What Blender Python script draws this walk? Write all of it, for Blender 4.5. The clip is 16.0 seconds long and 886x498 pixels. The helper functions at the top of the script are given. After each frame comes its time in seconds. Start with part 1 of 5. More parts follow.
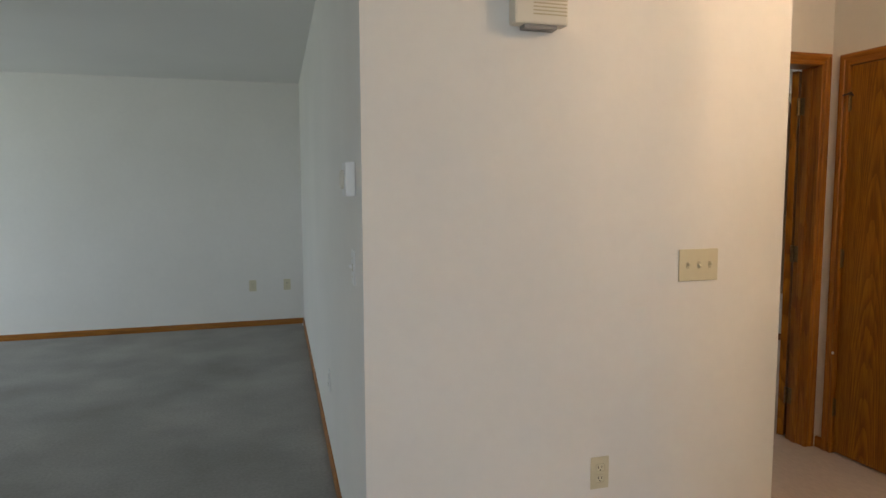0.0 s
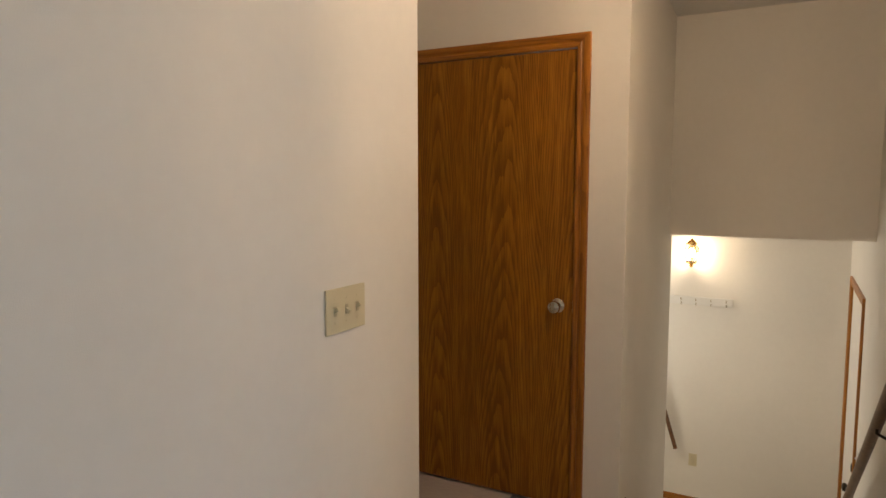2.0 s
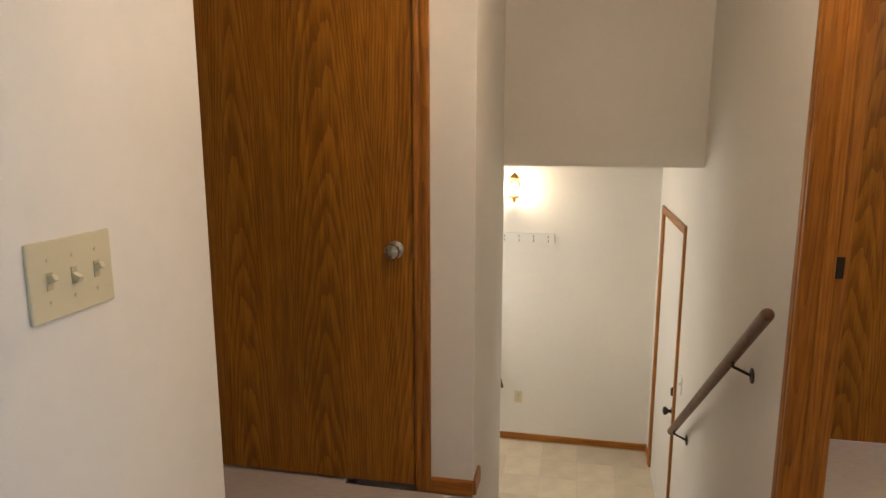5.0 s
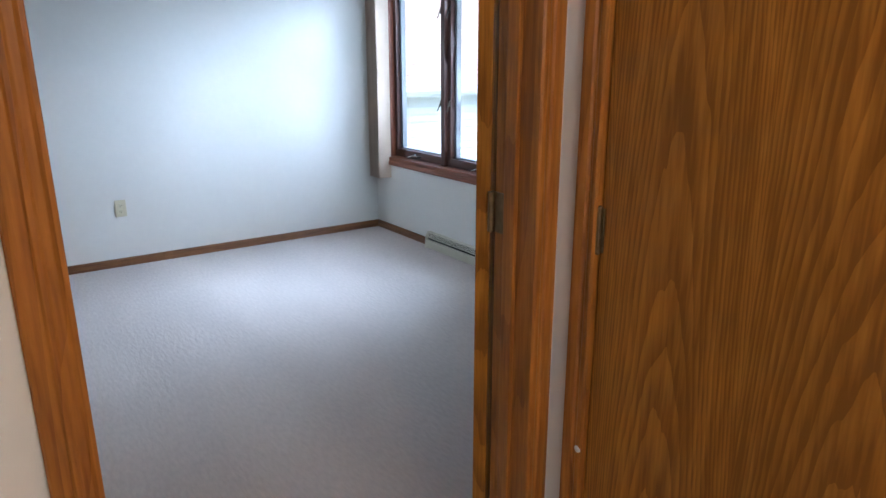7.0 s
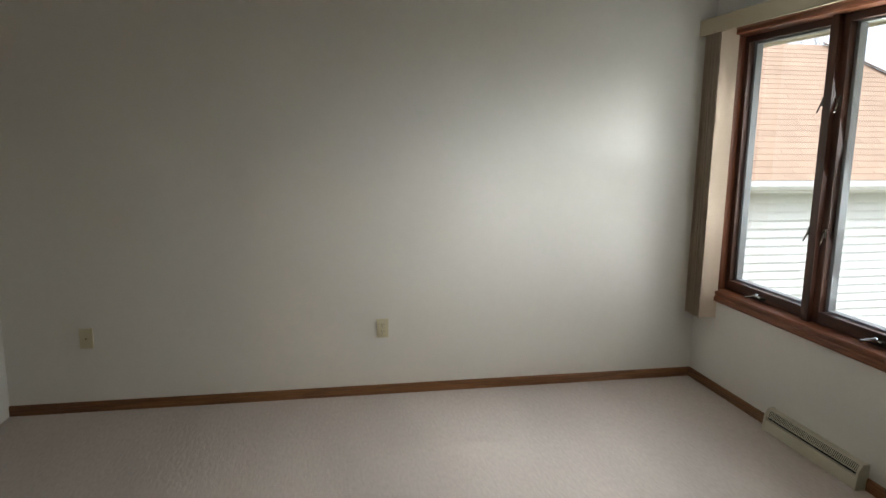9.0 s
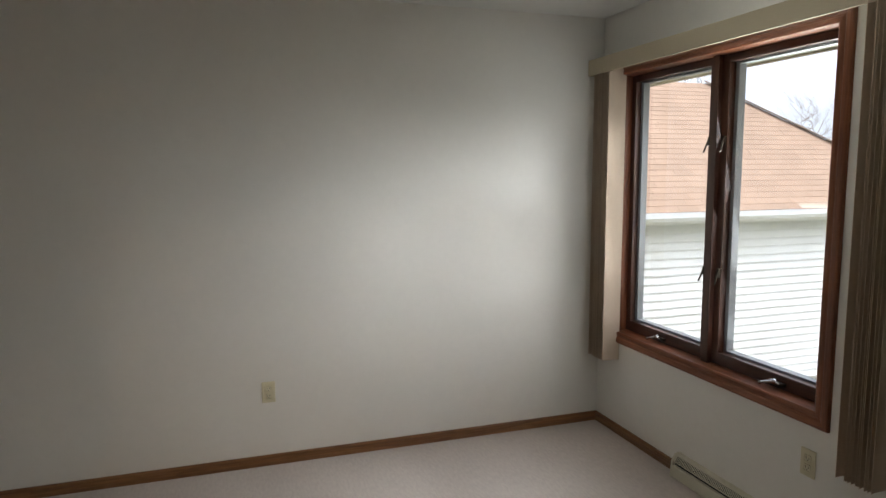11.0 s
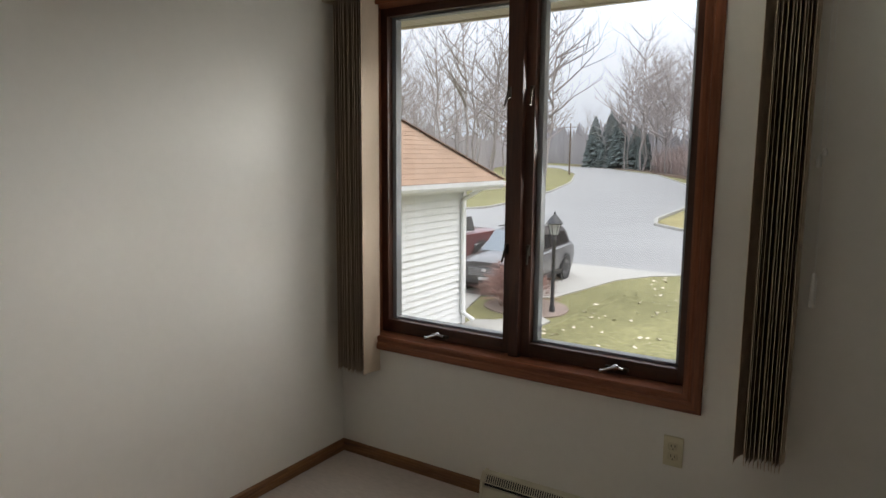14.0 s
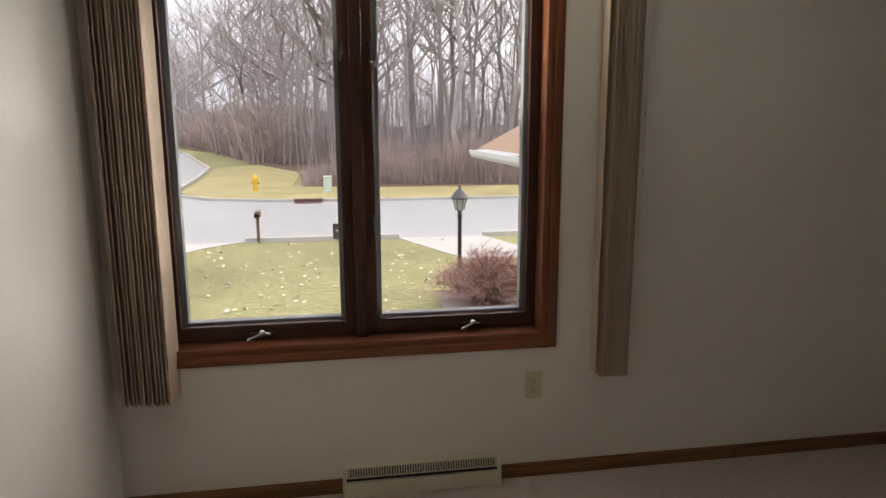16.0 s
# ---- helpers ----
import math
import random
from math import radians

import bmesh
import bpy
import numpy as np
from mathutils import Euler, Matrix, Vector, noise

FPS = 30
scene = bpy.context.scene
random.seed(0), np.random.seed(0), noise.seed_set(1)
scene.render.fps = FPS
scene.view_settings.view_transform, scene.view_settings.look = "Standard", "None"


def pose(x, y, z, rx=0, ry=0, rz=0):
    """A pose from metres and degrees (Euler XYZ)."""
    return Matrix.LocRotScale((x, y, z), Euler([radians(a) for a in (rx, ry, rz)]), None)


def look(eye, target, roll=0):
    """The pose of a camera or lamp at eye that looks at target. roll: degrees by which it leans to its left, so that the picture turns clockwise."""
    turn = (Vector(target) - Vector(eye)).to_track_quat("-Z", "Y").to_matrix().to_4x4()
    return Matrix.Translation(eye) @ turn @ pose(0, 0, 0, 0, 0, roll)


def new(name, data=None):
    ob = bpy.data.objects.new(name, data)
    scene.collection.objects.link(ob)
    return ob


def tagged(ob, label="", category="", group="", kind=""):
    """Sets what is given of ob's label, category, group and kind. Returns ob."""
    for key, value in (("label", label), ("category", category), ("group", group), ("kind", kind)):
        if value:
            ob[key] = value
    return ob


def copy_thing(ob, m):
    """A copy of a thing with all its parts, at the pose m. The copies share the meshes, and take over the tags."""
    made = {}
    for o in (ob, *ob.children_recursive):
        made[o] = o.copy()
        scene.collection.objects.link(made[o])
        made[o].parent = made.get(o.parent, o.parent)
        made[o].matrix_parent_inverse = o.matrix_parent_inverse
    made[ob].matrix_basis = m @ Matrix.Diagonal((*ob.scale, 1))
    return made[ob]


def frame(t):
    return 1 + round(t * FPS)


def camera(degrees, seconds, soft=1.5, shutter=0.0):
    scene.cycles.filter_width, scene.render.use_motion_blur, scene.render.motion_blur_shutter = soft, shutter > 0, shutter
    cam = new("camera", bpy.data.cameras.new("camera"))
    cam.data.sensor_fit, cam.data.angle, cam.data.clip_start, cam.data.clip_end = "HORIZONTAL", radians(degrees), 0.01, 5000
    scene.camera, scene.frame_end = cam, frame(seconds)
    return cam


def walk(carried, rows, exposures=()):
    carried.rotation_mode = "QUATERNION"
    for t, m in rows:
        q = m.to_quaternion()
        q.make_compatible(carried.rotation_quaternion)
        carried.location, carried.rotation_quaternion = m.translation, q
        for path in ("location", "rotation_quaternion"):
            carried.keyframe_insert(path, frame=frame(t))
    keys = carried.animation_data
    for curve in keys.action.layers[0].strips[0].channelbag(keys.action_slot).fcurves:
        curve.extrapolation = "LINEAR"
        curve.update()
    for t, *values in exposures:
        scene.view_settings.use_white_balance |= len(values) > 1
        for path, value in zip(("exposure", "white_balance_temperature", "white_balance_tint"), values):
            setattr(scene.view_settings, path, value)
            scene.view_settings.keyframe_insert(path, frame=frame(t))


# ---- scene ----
# ---- plan ----
CEIL, FL, GZ = 2.48, -1.46, -1.75
LX, LX2, AX, SY = 0.40, 0.62, 1.968, 1.95
XW, YD, YN, XE, XC = 0.642, 2.75, 6.65, 4.775, 3.015
ST_N, ST_S, HX, SOFFIT, EX = 1.573, 0.56, 4.61, 1.135, 6.45
LW, LN, KS, KX = -4.2, 6.95, -3.2, 1.79
D_X0, D_X1, D_Z = 2.09, 2.94, 2.035
C_Y0, C_Y1, C_Z = 1.790, 2.634, 2.022
B_X0, B_X1, B_Z = 2.03, 2.88, 2.0
E_X0, E_X1, E_Z = 5.1, 6.15, 0.69
W_Y0, W_Y1, W_Z0, W_Z1 = 5.035, 6.455, 0.625, 2.12
SKY, NORTH_W, DEEP_W, FLOOR_W, CEIL_W = 0.20, 1.8, 2.0, 3.6, 6.6
EXPOSURES = [(0, 0.68, 6550, 10), (1, 0.75, 6750, 10), (2, 0.45, 6500, 10), (2.5, 0.52, 6350, 10), (3.2, 0.72, 6200, 10), (5.5, 0.8, 6150, 10), (6, 1.0, 5800, 10), (6.5, 1.15, 5150, 10), (7.0, 1.4, 4950, 10), (7.5, 1.4, 6150, 10), (8.0, 1.1, 6600, 10), (8.5, 0.75, 6700, 10), (11, 0.42, 6700, 13), (12.5, 0.15, 6800, 14), (14, -0.1, 7100, 14), (16, 0.1, 7600, 20)]
cam = camera(68.0, 16.0)
PATH = [
    (0, (0.064, -0.015, 1.41), (0.636, 1.892, 1.226), -0.2),
    (0.5, (0.122, 0.266, 1.384), (1.02, 2.046, 1.215), 0.0),
    (1, (0.192, 0.532, 1.4), (1.378, 2.134, 1.224), 0.3),
    (1.5, (0.214, 0.77, 1.418), (1.71, 2.08, 1.239), 0.1),
    (2, (0.27, 0.943, 1.448), (2.018, 1.892, 1.255), 0.0),
    (2.5, (0.317, 1.088, 1.469), (2.224, 1.651, 1.275), 0.0),
    (3, (0.264, 1.178, 1.479), (2.243, 1.407, 1.302), -0.2),
    (3.2, (0.246, 1.198, 1.473), (2.231, 1.354, 1.305), -0.3),
    (5.3, (0.983, 1.238, 1.34), (2.868, 1.745, 0.904), -0.1),
    (5.5, (1.128, 1.272, 1.342), (2.97, 1.903, 0.889), -0.1),
    (6, (1.53, 1.385, 1.353), (3.212, 2.337, 0.857), -0.2),
    (6.5, (1.812, 1.55, 1.345), (3.245, 2.84, 0.816), 0.0),
    (7, (2.025, 1.772, 1.362), (3.132, 3.344, 0.818), -0.1),
    (7.5, (2.21, 2.052, 1.415), (2.955, 3.82, 0.859), 0.4),
    (8, (2.335, 2.425, 1.481), (2.781, 4.293, 0.915), 0.75),
    (8.5, (2.36, 2.664, 1.53), (2.73, 4.581, 1.097), 0.7),
    (8.7, (2.378, 2.768, 1.53), (2.738, 4.695, 1.145), 0.8),
    (10.8, (2.509, 3.124, 1.589), (3.111, 5.016, 1.347), -0.1),
    (11, (2.572, 3.114, 1.58), (3.199, 4.998, 1.345), -0.3),
    (11.5, (2.635, 3.157, 1.569), (3.358, 5.007, 1.334), -0.4),
    (12, (2.692, 3.286, 1.575), (3.545, 5.078, 1.33), -0.4),
    (12.5, (2.712, 3.533, 1.572), (3.791, 5.197, 1.313), -0.4),
    (13, (2.579, 3.821, 1.488), (3.883, 5.317, 1.236), 0.5),
    (13.5, (2.509, 4.181, 1.49), (4.007, 5.479, 1.218), 0.4),
    (14, (2.402, 4.539, 1.461), (4.068, 5.61, 1.182), 0.4),
    (14.5, (2.353, 4.901, 1.449), (4.171, 5.671, 1.134), 0.0),
    (15, (2.329, 5.264, 1.428), (4.26, 5.661, 1.093), 0.2),
    (15.5, (2.302, 5.601, 1.419), (4.271, 5.625, 1.069), 0.1),
    (16, (2.339, 5.835, 1.433), (4.279, 5.511, 1.067), -0.1),
]
walk(cam, [(t, look(eye, target, roll)) for t, eye, target, roll in PATH], EXPOSURES)

# ---- world and lights ----
world = bpy.data.worlds.new("overcast_sky")
scene.world = world
world.use_nodes = True
wn, wl = world.node_tree.nodes, world.node_tree.links
sky = wn.new("ShaderNodeTexSky")
sky.sky_type, sky.sun_disc = "NISHITA", False
sky.sun_elevation, sky.sun_rotation = radians(28), radians(140)
sky.air_density, sky.dust_density, sky.ozone_density = 1.0, 4.0, 1.0
grey = wn.new("ShaderNodeHueSaturation")
grey.inputs["Saturation"].default_value = 0.18
wl.new(sky.outputs["Color"], grey.inputs["Color"])
# an overcast dome is about three times as bright overhead as at the horizon
tex, up, dome_curve, dim = wn.new("ShaderNodeTexCoord"), wn.new("ShaderNodeSeparateXYZ"), wn.new("ShaderNodeMapRange"), wn.new("ShaderNodeMix")
wl.new(tex.outputs["Generated"], up.inputs["Vector"])
wl.new(up.outputs["Z"], dome_curve.inputs["Value"])
dome_curve.inputs["To Min"].default_value, dome_curve.inputs["To Max"].default_value = 0.85, 3.5
clouds, cloud_mix = wn.new("ShaderNodeTexNoise"), wn.new("ShaderNodeMapRange")
clouds.inputs["Scale"].default_value, clouds.inputs["Detail"].default_value = 2.2, 5
wl.new(tex.outputs["Generated"], clouds.inputs["Vector"])
wl.new(clouds.outputs["Fac"], cloud_mix.inputs["Value"])
cloud_mix.inputs["To Min"].default_value, cloud_mix.inputs["To Max"].default_value = 0.8, 1.2
mul = wn.new("ShaderNodeMath")
mul.operation = "MULTIPLY"
wl.new(dome_curve.outputs["Result"], mul.inputs[0]), wl.new(cloud_mix.outputs["Result"], mul.inputs[1])
dim.data_type = "RGBA"
dim.inputs[0].default_value = 0.8
dim.inputs[7].default_value = (4.25, 4.95, 5.85, 1)
wl.new(grey.outputs["Color"], dim.inputs[6])
scale = wn.new("ShaderNodeVectorMath")
scale.operation = "SCALE"
wl.new(dim.outputs[2], scale.inputs[0]), wl.new(mul.outputs[0], scale.inputs["Scale"])
wl.new(scale.outputs["Vector"], wn["Background"].inputs["Color"])
wn["Background"].inputs["Strength"].default_value = SKY


def lamp(name, kind, m, power, colour, **more):
    data = bpy.data.lights.new(name, kind)
    data.energy, data.color = power, colour
    for key, value in more.items():
        if key == "size":
            data.shape, data.size, data.size_y = "RECTANGLE", *value
        elif key == "radius":
            data.shadow_soft_size = value
        elif key == "angle":
            data.angle = value
    ob = new(name, data)
    ob.matrix_world = m
    return ob


lamp("sun", "SUN", look((0, 0, 20), (6, 12, 0)), 0.8, (1.0, 0.97, 0.93), angle=radians(25))
# daylight standing in the window openings of the rooms behind
WX = XE + 0.155
north_lamp = lamp("bedroom_daylight_north", "AREA", look((WX, 5.75, 1.40), (WX - 0.25, 5.75 + 0.95, 1.25)), NORTH_W, (0.86, 0.96, 1.0), size=(0.9, 1.3))
north_lamp.data.spread = radians(126)
deep_lamp = lamp("bedroom_daylight_deep", "AREA", look((WX, 5.75, 1.50), (WX - 0.80, 5.75 + 0.53, 1.50 - 0.21)), DEEP_W, (0.88, 0.96, 1.0), size=(1.0, 0.8))
deep_lamp.data.spread = radians(45)
floor_lamp = lamp("bedroom_daylight_down", "AREA", look((WX, 5.75, 1.50), (WX - 0.76, 5.75 - 0.10, 1.50 - 0.62)), FLOOR_W, (0.86, 0.96, 1.0), size=(1.2, 0.7))
floor_lamp.data.spread = radians(54)
ground_lamp = lamp("bedroom_ground_light", "AREA", look((WX, 5.55, 1.62), (WX - 0.52, 5.55 - 0.42, 1.62 + 0.75)), CEIL_W, (0.88, 0.98, 0.96), size=(0.8, 0.6))
ground_lamp.data.spread = radians(92)
lamp("living_daylight", "AREA", look((LW - 0.05, 5.2, 1.35), (2, 5.2, 1.3)), 14, (0.72, 0.88, 1.0), size=(2.1, 1.4))
lamp("kitchen_daylight", "AREA", look((-0.5, KS - 0.05, 1.5), (-0.5, 3, 1.4)), 25, (0.74, 0.87, 1.0), size=(1.7, 1.1))
# warm bulbs: hall ceiling and the entry lantern
lamp("hall_bulb", "POINT", pose(2.15, 0.98, CEIL - 0.12), 17.5, (1.0, 0.70, 0.44), radius=0.016)
lamp("entry_bulb", "POINT", pose(EX - 0.11, 1.76, 0.86), 4, (1.0, 0.76, 0.52), radius=0.03)
# added unseen warm fill for the door and floor beyond the doorway
lamp("further_room_fill", "POINT", pose(2.6, -0.9, CEIL - 0.2), 14, (1.0, 0.80, 0.58), radius=0.06)
# added fill lamp before the unseen, windowless north wall, brightens the entry
lamp("entry_fill", "AREA", look((5.6, 2.97, 0.1), (5.6, 0, -0.3)), 16, (1.0, 0.9, 0.76), size=(0.9, 1.6))

# ---- materials ----
def nodes_of(name):
    m = bpy.data.materials.new(name)
    m.use_nodes = True
    return m, m.node_tree.nodes, m.node_tree.links, m.node_tree.nodes["Principled BSDF"]


def surface(name, colour, rough=0.5, metal=0.0, big=0.0, big_scale=2.0, fine=0.0, fine_scale=60.0, bump=0.0, bump_scale=200.0, stretch=(1, 1, 1), vary=0.0, coat=0.0, spec=0.5):
    """Paint, plastic, metal, carpet: a colour with slow stains, fine grain, relief and a piece-by-piece change."""
    m, n, l, b = nodes_of(name)
    b.inputs["Roughness"].default_value, b.inputs["Metallic"].default_value = rough, metal
    b.inputs["Coat Weight"].default_value, b.inputs["Specular IOR Level"].default_value = coat, spec
    tc, mp = n.new("ShaderNodeTexCoord"), n.new("ShaderNodeMapping")
    mp.inputs["Scale"].default_value = stretch
    l.new(tc.outputs["Object"], mp.inputs["Vector"])
    value = None
    for amount, scale in ((big, big_scale), (fine, fine_scale)):
        if amount:
            t, r = n.new("ShaderNodeTexNoise"), n.new("ShaderNodeMapRange")
            t.inputs["Scale"].default_value, t.inputs["Detail"].default_value = scale, 4
            l.new(mp.outputs["Vector"], t.inputs["Vector"])
            l.new(t.outputs["Fac"], r.inputs["Value"])
            r.inputs["From Min"].default_value, r.inputs["From Max"].default_value = 0.25, 0.75
            r.inputs["To Min"].default_value, r.inputs["To Max"].default_value = 1 - amount, 1 + amount
            out = r.outputs["Result"]
            if value is not None:
                mul = n.new("ShaderNodeMath")
                mul.operation = "MULTIPLY"
                l.new(value, mul.inputs[0]), l.new(out, mul.inputs[1])
                out = mul.outputs[0]
            value = out
    if vary:
        oi, r = n.new("ShaderNodeObjectInfo"), n.new("ShaderNodeMapRange")
        l.new(oi.outputs["Random"], r.inputs["Value"])
        r.inputs["To Min"].default_value, r.inputs["To Max"].default_value = 1 - vary, 1 + vary
        out = r.outputs["Result"]
        if value is not None:
            mul = n.new("ShaderNodeMath")
            mul.operation = "MULTIPLY"
            l.new(value, mul.inputs[0]), l.new(out, mul.inputs[1])
            out = mul.outputs[0]
        value = out
    b.inputs["Base Color"].default_value = (*colour, 1)
    if value is not None:
        v = n.new("ShaderNodeVectorMath")
        v.operation = "SCALE"
        v.inputs[0].default_value = colour
        l.new(value, v.inputs["Scale"])
        l.new(v.outputs["Vector"], b.inputs["Base Color"])
    if bump:
        t, bp = n.new("ShaderNodeTexNoise"), n.new("ShaderNodeBump")
        t.inputs["Scale"].default_value, t.inputs["Detail"].default_value = bump_scale, 3
        bp.inputs["Strength"].default_value, bp.inputs["Distance"].default_value = bump, 0.002
        l.new(mp.outputs["Vector"], t.inputs["Vector"])
        l.new(t.outputs["Fac"], bp.inputs["Height"])
        l.new(bp.outputs["Normal"], b.inputs["Normal"])
    return m


def wood(name, light, dark, axis="z", ring=7.0, rough=0.4, coat=0.1, cathedral=0.0, spec=0.4):
    """Stained wood: long grain along an axis, dark pores, and wide flame figure on veneer."""
    m, n, l, b = nodes_of(name)
    b.inputs["Roughness"].default_value, b.inputs["Coat Weight"].default_value = rough, coat
    b.inputs["Specular IOR Level"].default_value = spec
    b.inputs["Coat Roughness"].default_value = 0.25
    tc, oi = n.new("ShaderNodeTexCoord"), n.new("ShaderNodeObjectInfo")
    shift = n.new("ShaderNodeVectorMath")
    shift.operation = "MULTIPLY_ADD"
    shift.inputs[1].default_value = (1, 1, 1)
    sc = n.new("ShaderNodeVectorMath")
    sc.operation = "SCALE"
    sc.inputs[0].default_value = (3.1, 2.3, 5.7)
    l.new(oi.outputs["Random"], sc.inputs["Scale"])
    l.new(tc.outputs["Object"], shift.inputs[0])
    l.new(sc.outputs["Vector"], shift.inputs[2])
    long = {"x": (0.06, 1, 1), "y": (1, 0.06, 1), "z": (1, 1, 0.06)}[axis]

    def noise_at(scale, stretch, detail=4.0, distort=0.0):
        mp, t = n.new("ShaderNodeMapping"), n.new("ShaderNodeTexNoise")
        mp.inputs["Scale"].default_value = stretch
        t.inputs["Scale"].default_value, t.inputs["Detail"].default_value, t.inputs["Distortion"].default_value = scale, detail, distort
        l.new(shift.outputs["Vector"], mp.inputs["Vector"])
        l.new(mp.outputs["Vector"], t.inputs["Vector"])
        return t.outputs["Fac"]

    def math_of(op, a, c):
        k = n.new("ShaderNodeMath")
        k.operation = op
        for i, s in enumerate((a, c)):
            if hasattr(s, "is_linked"):
                l.new(s, k.inputs[i])
            else:
                k.inputs[i].default_value = s
        return k.outputs[0]

    soft = {"x": (0.13, 1, 1), "y": (1, 0.13, 1), "z": (1, 1, 0.13)}[axis]
    if cathedral:
        # plain-sliced leaves side by side, each with nested flames drawn out along the grain
        sep, comb = n.new("ShaderNodeSeparateXYZ"), n.new("ShaderNodeCombineXYZ")
        l.new(shift.outputs["Vector"], sep.inputs["Vector"])
        wander = math_of("MULTIPLY", math_of("SUBTRACT", noise_at(2.2, soft, 2.0), 0.5), 0.5)
        leaf_u = math_of("MULTIPLY", math_of("ADD", sep.outputs["X"], math_of("MULTIPLY", wander, 0.45)), 3.0)
        across = math_of("SUBTRACT", math_of("FRACT", leaf_u, 0.0), 0.5)
        pick, value = n.new("ShaderNodeTexWhiteNoise"), math_of("FLOOR", leaf_u, 0.0)
        pick.noise_dimensions = "1D"
        l.new(value, pick.inputs["W"])
        steep = math_of("ADD", math_of("MULTIPLY", pick.outputs["Value"], 5.0), 2.5)
        arch = math_of("MULTIPLY", math_of("MULTIPLY", across, across), steep)
        rough_edge = math_of("ADD", math_of("MULTIPLY", noise_at(16.0, soft, 3.0, 0.3), 0.22), math_of("MULTIPLY", noise_at(3.2, soft, 2.0), 1.0))
        field = math_of("ADD", math_of("ADD", math_of("MULTIPLY", sep.outputs["Z"], 0.62), arch), math_of("ADD", rough_edge, pick.outputs["Value"]))
        rings = math_of("FRACT", math_of("MULTIPLY", field, ring), 0.0)
    else:
        field = noise_at(4.0, long, 2.0)
        rings = math_of("FRACT", math_of("MULTIPLY", field, ring * 2.2), 0.0)
    saw = n.new("ShaderNodeMapRange")
    saw.interpolation_type = "SMOOTHSTEP"
    saw.inputs["From Min"].default_value, saw.inputs["From Max"].default_value = 0.0, 0.8
    l.new(rings, saw.inputs["Value"])
    rings = saw.outputs["Result"]
    pores = noise_at(150.0, long, 3.0)
    fine = noise_at(40.0, long, 3.0)
    tone = noise_at(1.4, long, 2.0)
    mix = math_of("ADD", math_of("MULTIPLY", rings, 0.27 if cathedral else 0.20), math_of("ADD", math_of("MULTIPLY", fine, 0.65), math_of("ADD", math_of("MULTIPLY", pores, 0.75), math_of("MULTIPLY", tone, 0.4))))
    ramp = n.new("ShaderNodeMapRange")
    ramp.inputs["From Min"].default_value, ramp.inputs["From Max"].default_value = (0.84, 1.42) if cathedral else (0.74, 1.28)
    l.new(mix, ramp.inputs["Value"])
    col = n.new("ShaderNodeMix")
    col.data_type = "RGBA"
    col.inputs[6].default_value, col.inputs[7].default_value = (*dark, 1), (*light, 1)
    l.new(ramp.outputs["Result"], col.inputs[0])
    l.new(col.outputs[2], b.inputs["Base Color"])
    bp = n.new("ShaderNodeBump")
    bp.inputs["Strength"].default_value, bp.inputs["Distance"].default_value = 0.15, 0.001
    l.new(pores, bp.inputs["Height"])
    l.new(bp.outputs["Normal"], b.inputs["Normal"])
    return m


def glow(name, colour, strength):
    m, n, l, b = nodes_of(name)
    b.inputs["Base Color"].default_value = (*colour, 1)
    b.inputs["Emission Color"].default_value, b.inputs["Emission Strength"].default_value = (*colour, 1), strength
    return m


def pane_glass(name, tint=(1, 1, 1), rough=0.0, ior=1.45):
    m, n, l, b = nodes_of(name)
    b.inputs["Base Color"].default_value = (*tint, 1)
    b.inputs["Transmission Weight"].default_value, b.inputs["Roughness"].default_value, b.inputs["IOR"].default_value = 1, rough, ior
    return m


WALL = surface("matt_white_wall_paint", (0.81, 0.785, 0.735), 0.75, big=0.035, big_scale=1.3, fine=0.012, fine_scale=30, bump=0.25, bump_scale=420, spec=0.25)
KITCHEN_WALL = surface("grey_blue_wall_paint", (0.50, 0.53, 0.58), 0.7, big=0.03, big_scale=1.6, bump=0.25, bump_scale=420, spec=0.25)
CEILING = surface("white_ceiling_paint", (0.8, 0.79, 0.76), 0.9, big=0.02, big_scale=1.1, bump=0.6, bump_scale=160, spec=0.2)
CARPET = surface("beige_cut_pile_carpet", (0.52, 0.45, 0.41), 0.95, big=0.13, big_scale=1.5, fine=0.08, fine_scale=75, bump=0.85, bump_scale=60, stretch=(1, 0.3, 1), spec=0.1)
CARPET_GREY = surface("grey_beige_carpet", (0.31, 0.298, 0.28), 0.95, big=0.22, big_scale=1.6, fine=0.10, fine_scale=60, bump=1.0, bump_scale=110, spec=0.1)
OAK = wood("oak_casing", (0.44, 0.168, 0.016), (0.21, 0.07, 0.006), "z", 13)
OAK_X = wood("oak_trim_along_x", (0.44, 0.168, 0.016), (0.21, 0.07, 0.006), "x", 13)
OAK_Y = wood("oak_trim_along_y", (0.44, 0.168, 0.016), (0.21, 0.07, 0.006), "y", 13)
BASE_X = wood("dark_baseboard_along_x", (0.27, 0.125, 0.045), (0.13, 0.052, 0.02), "x", 6)
BASE_Y = wood("dark_baseboard_along_y", (0.27, 0.125, 0.045), (0.13, 0.052, 0.02), "y", 6)
VENEER = wood("oak_door_veneer", (0.48, 0.192, 0.012), (0.21, 0.076, 0.004), "z", 9, 0.40, 0.05, 1.0, 0.3)
REDWOOD_Z = wood("red_brown_window_wood_upright", (0.26, 0.085, 0.035), (0.13, 0.036, 0.015), "z", 5, 0.42)
DARKWOOD_Z = wood("dark_sash_wood_upright", (0.09, 0.035, 0.02), (0.045, 0.016, 0.01), "z", 5, 0.4)
ALMOND = surface("almond_plastic", (0.66, 0.60, 0.42), 0.35)
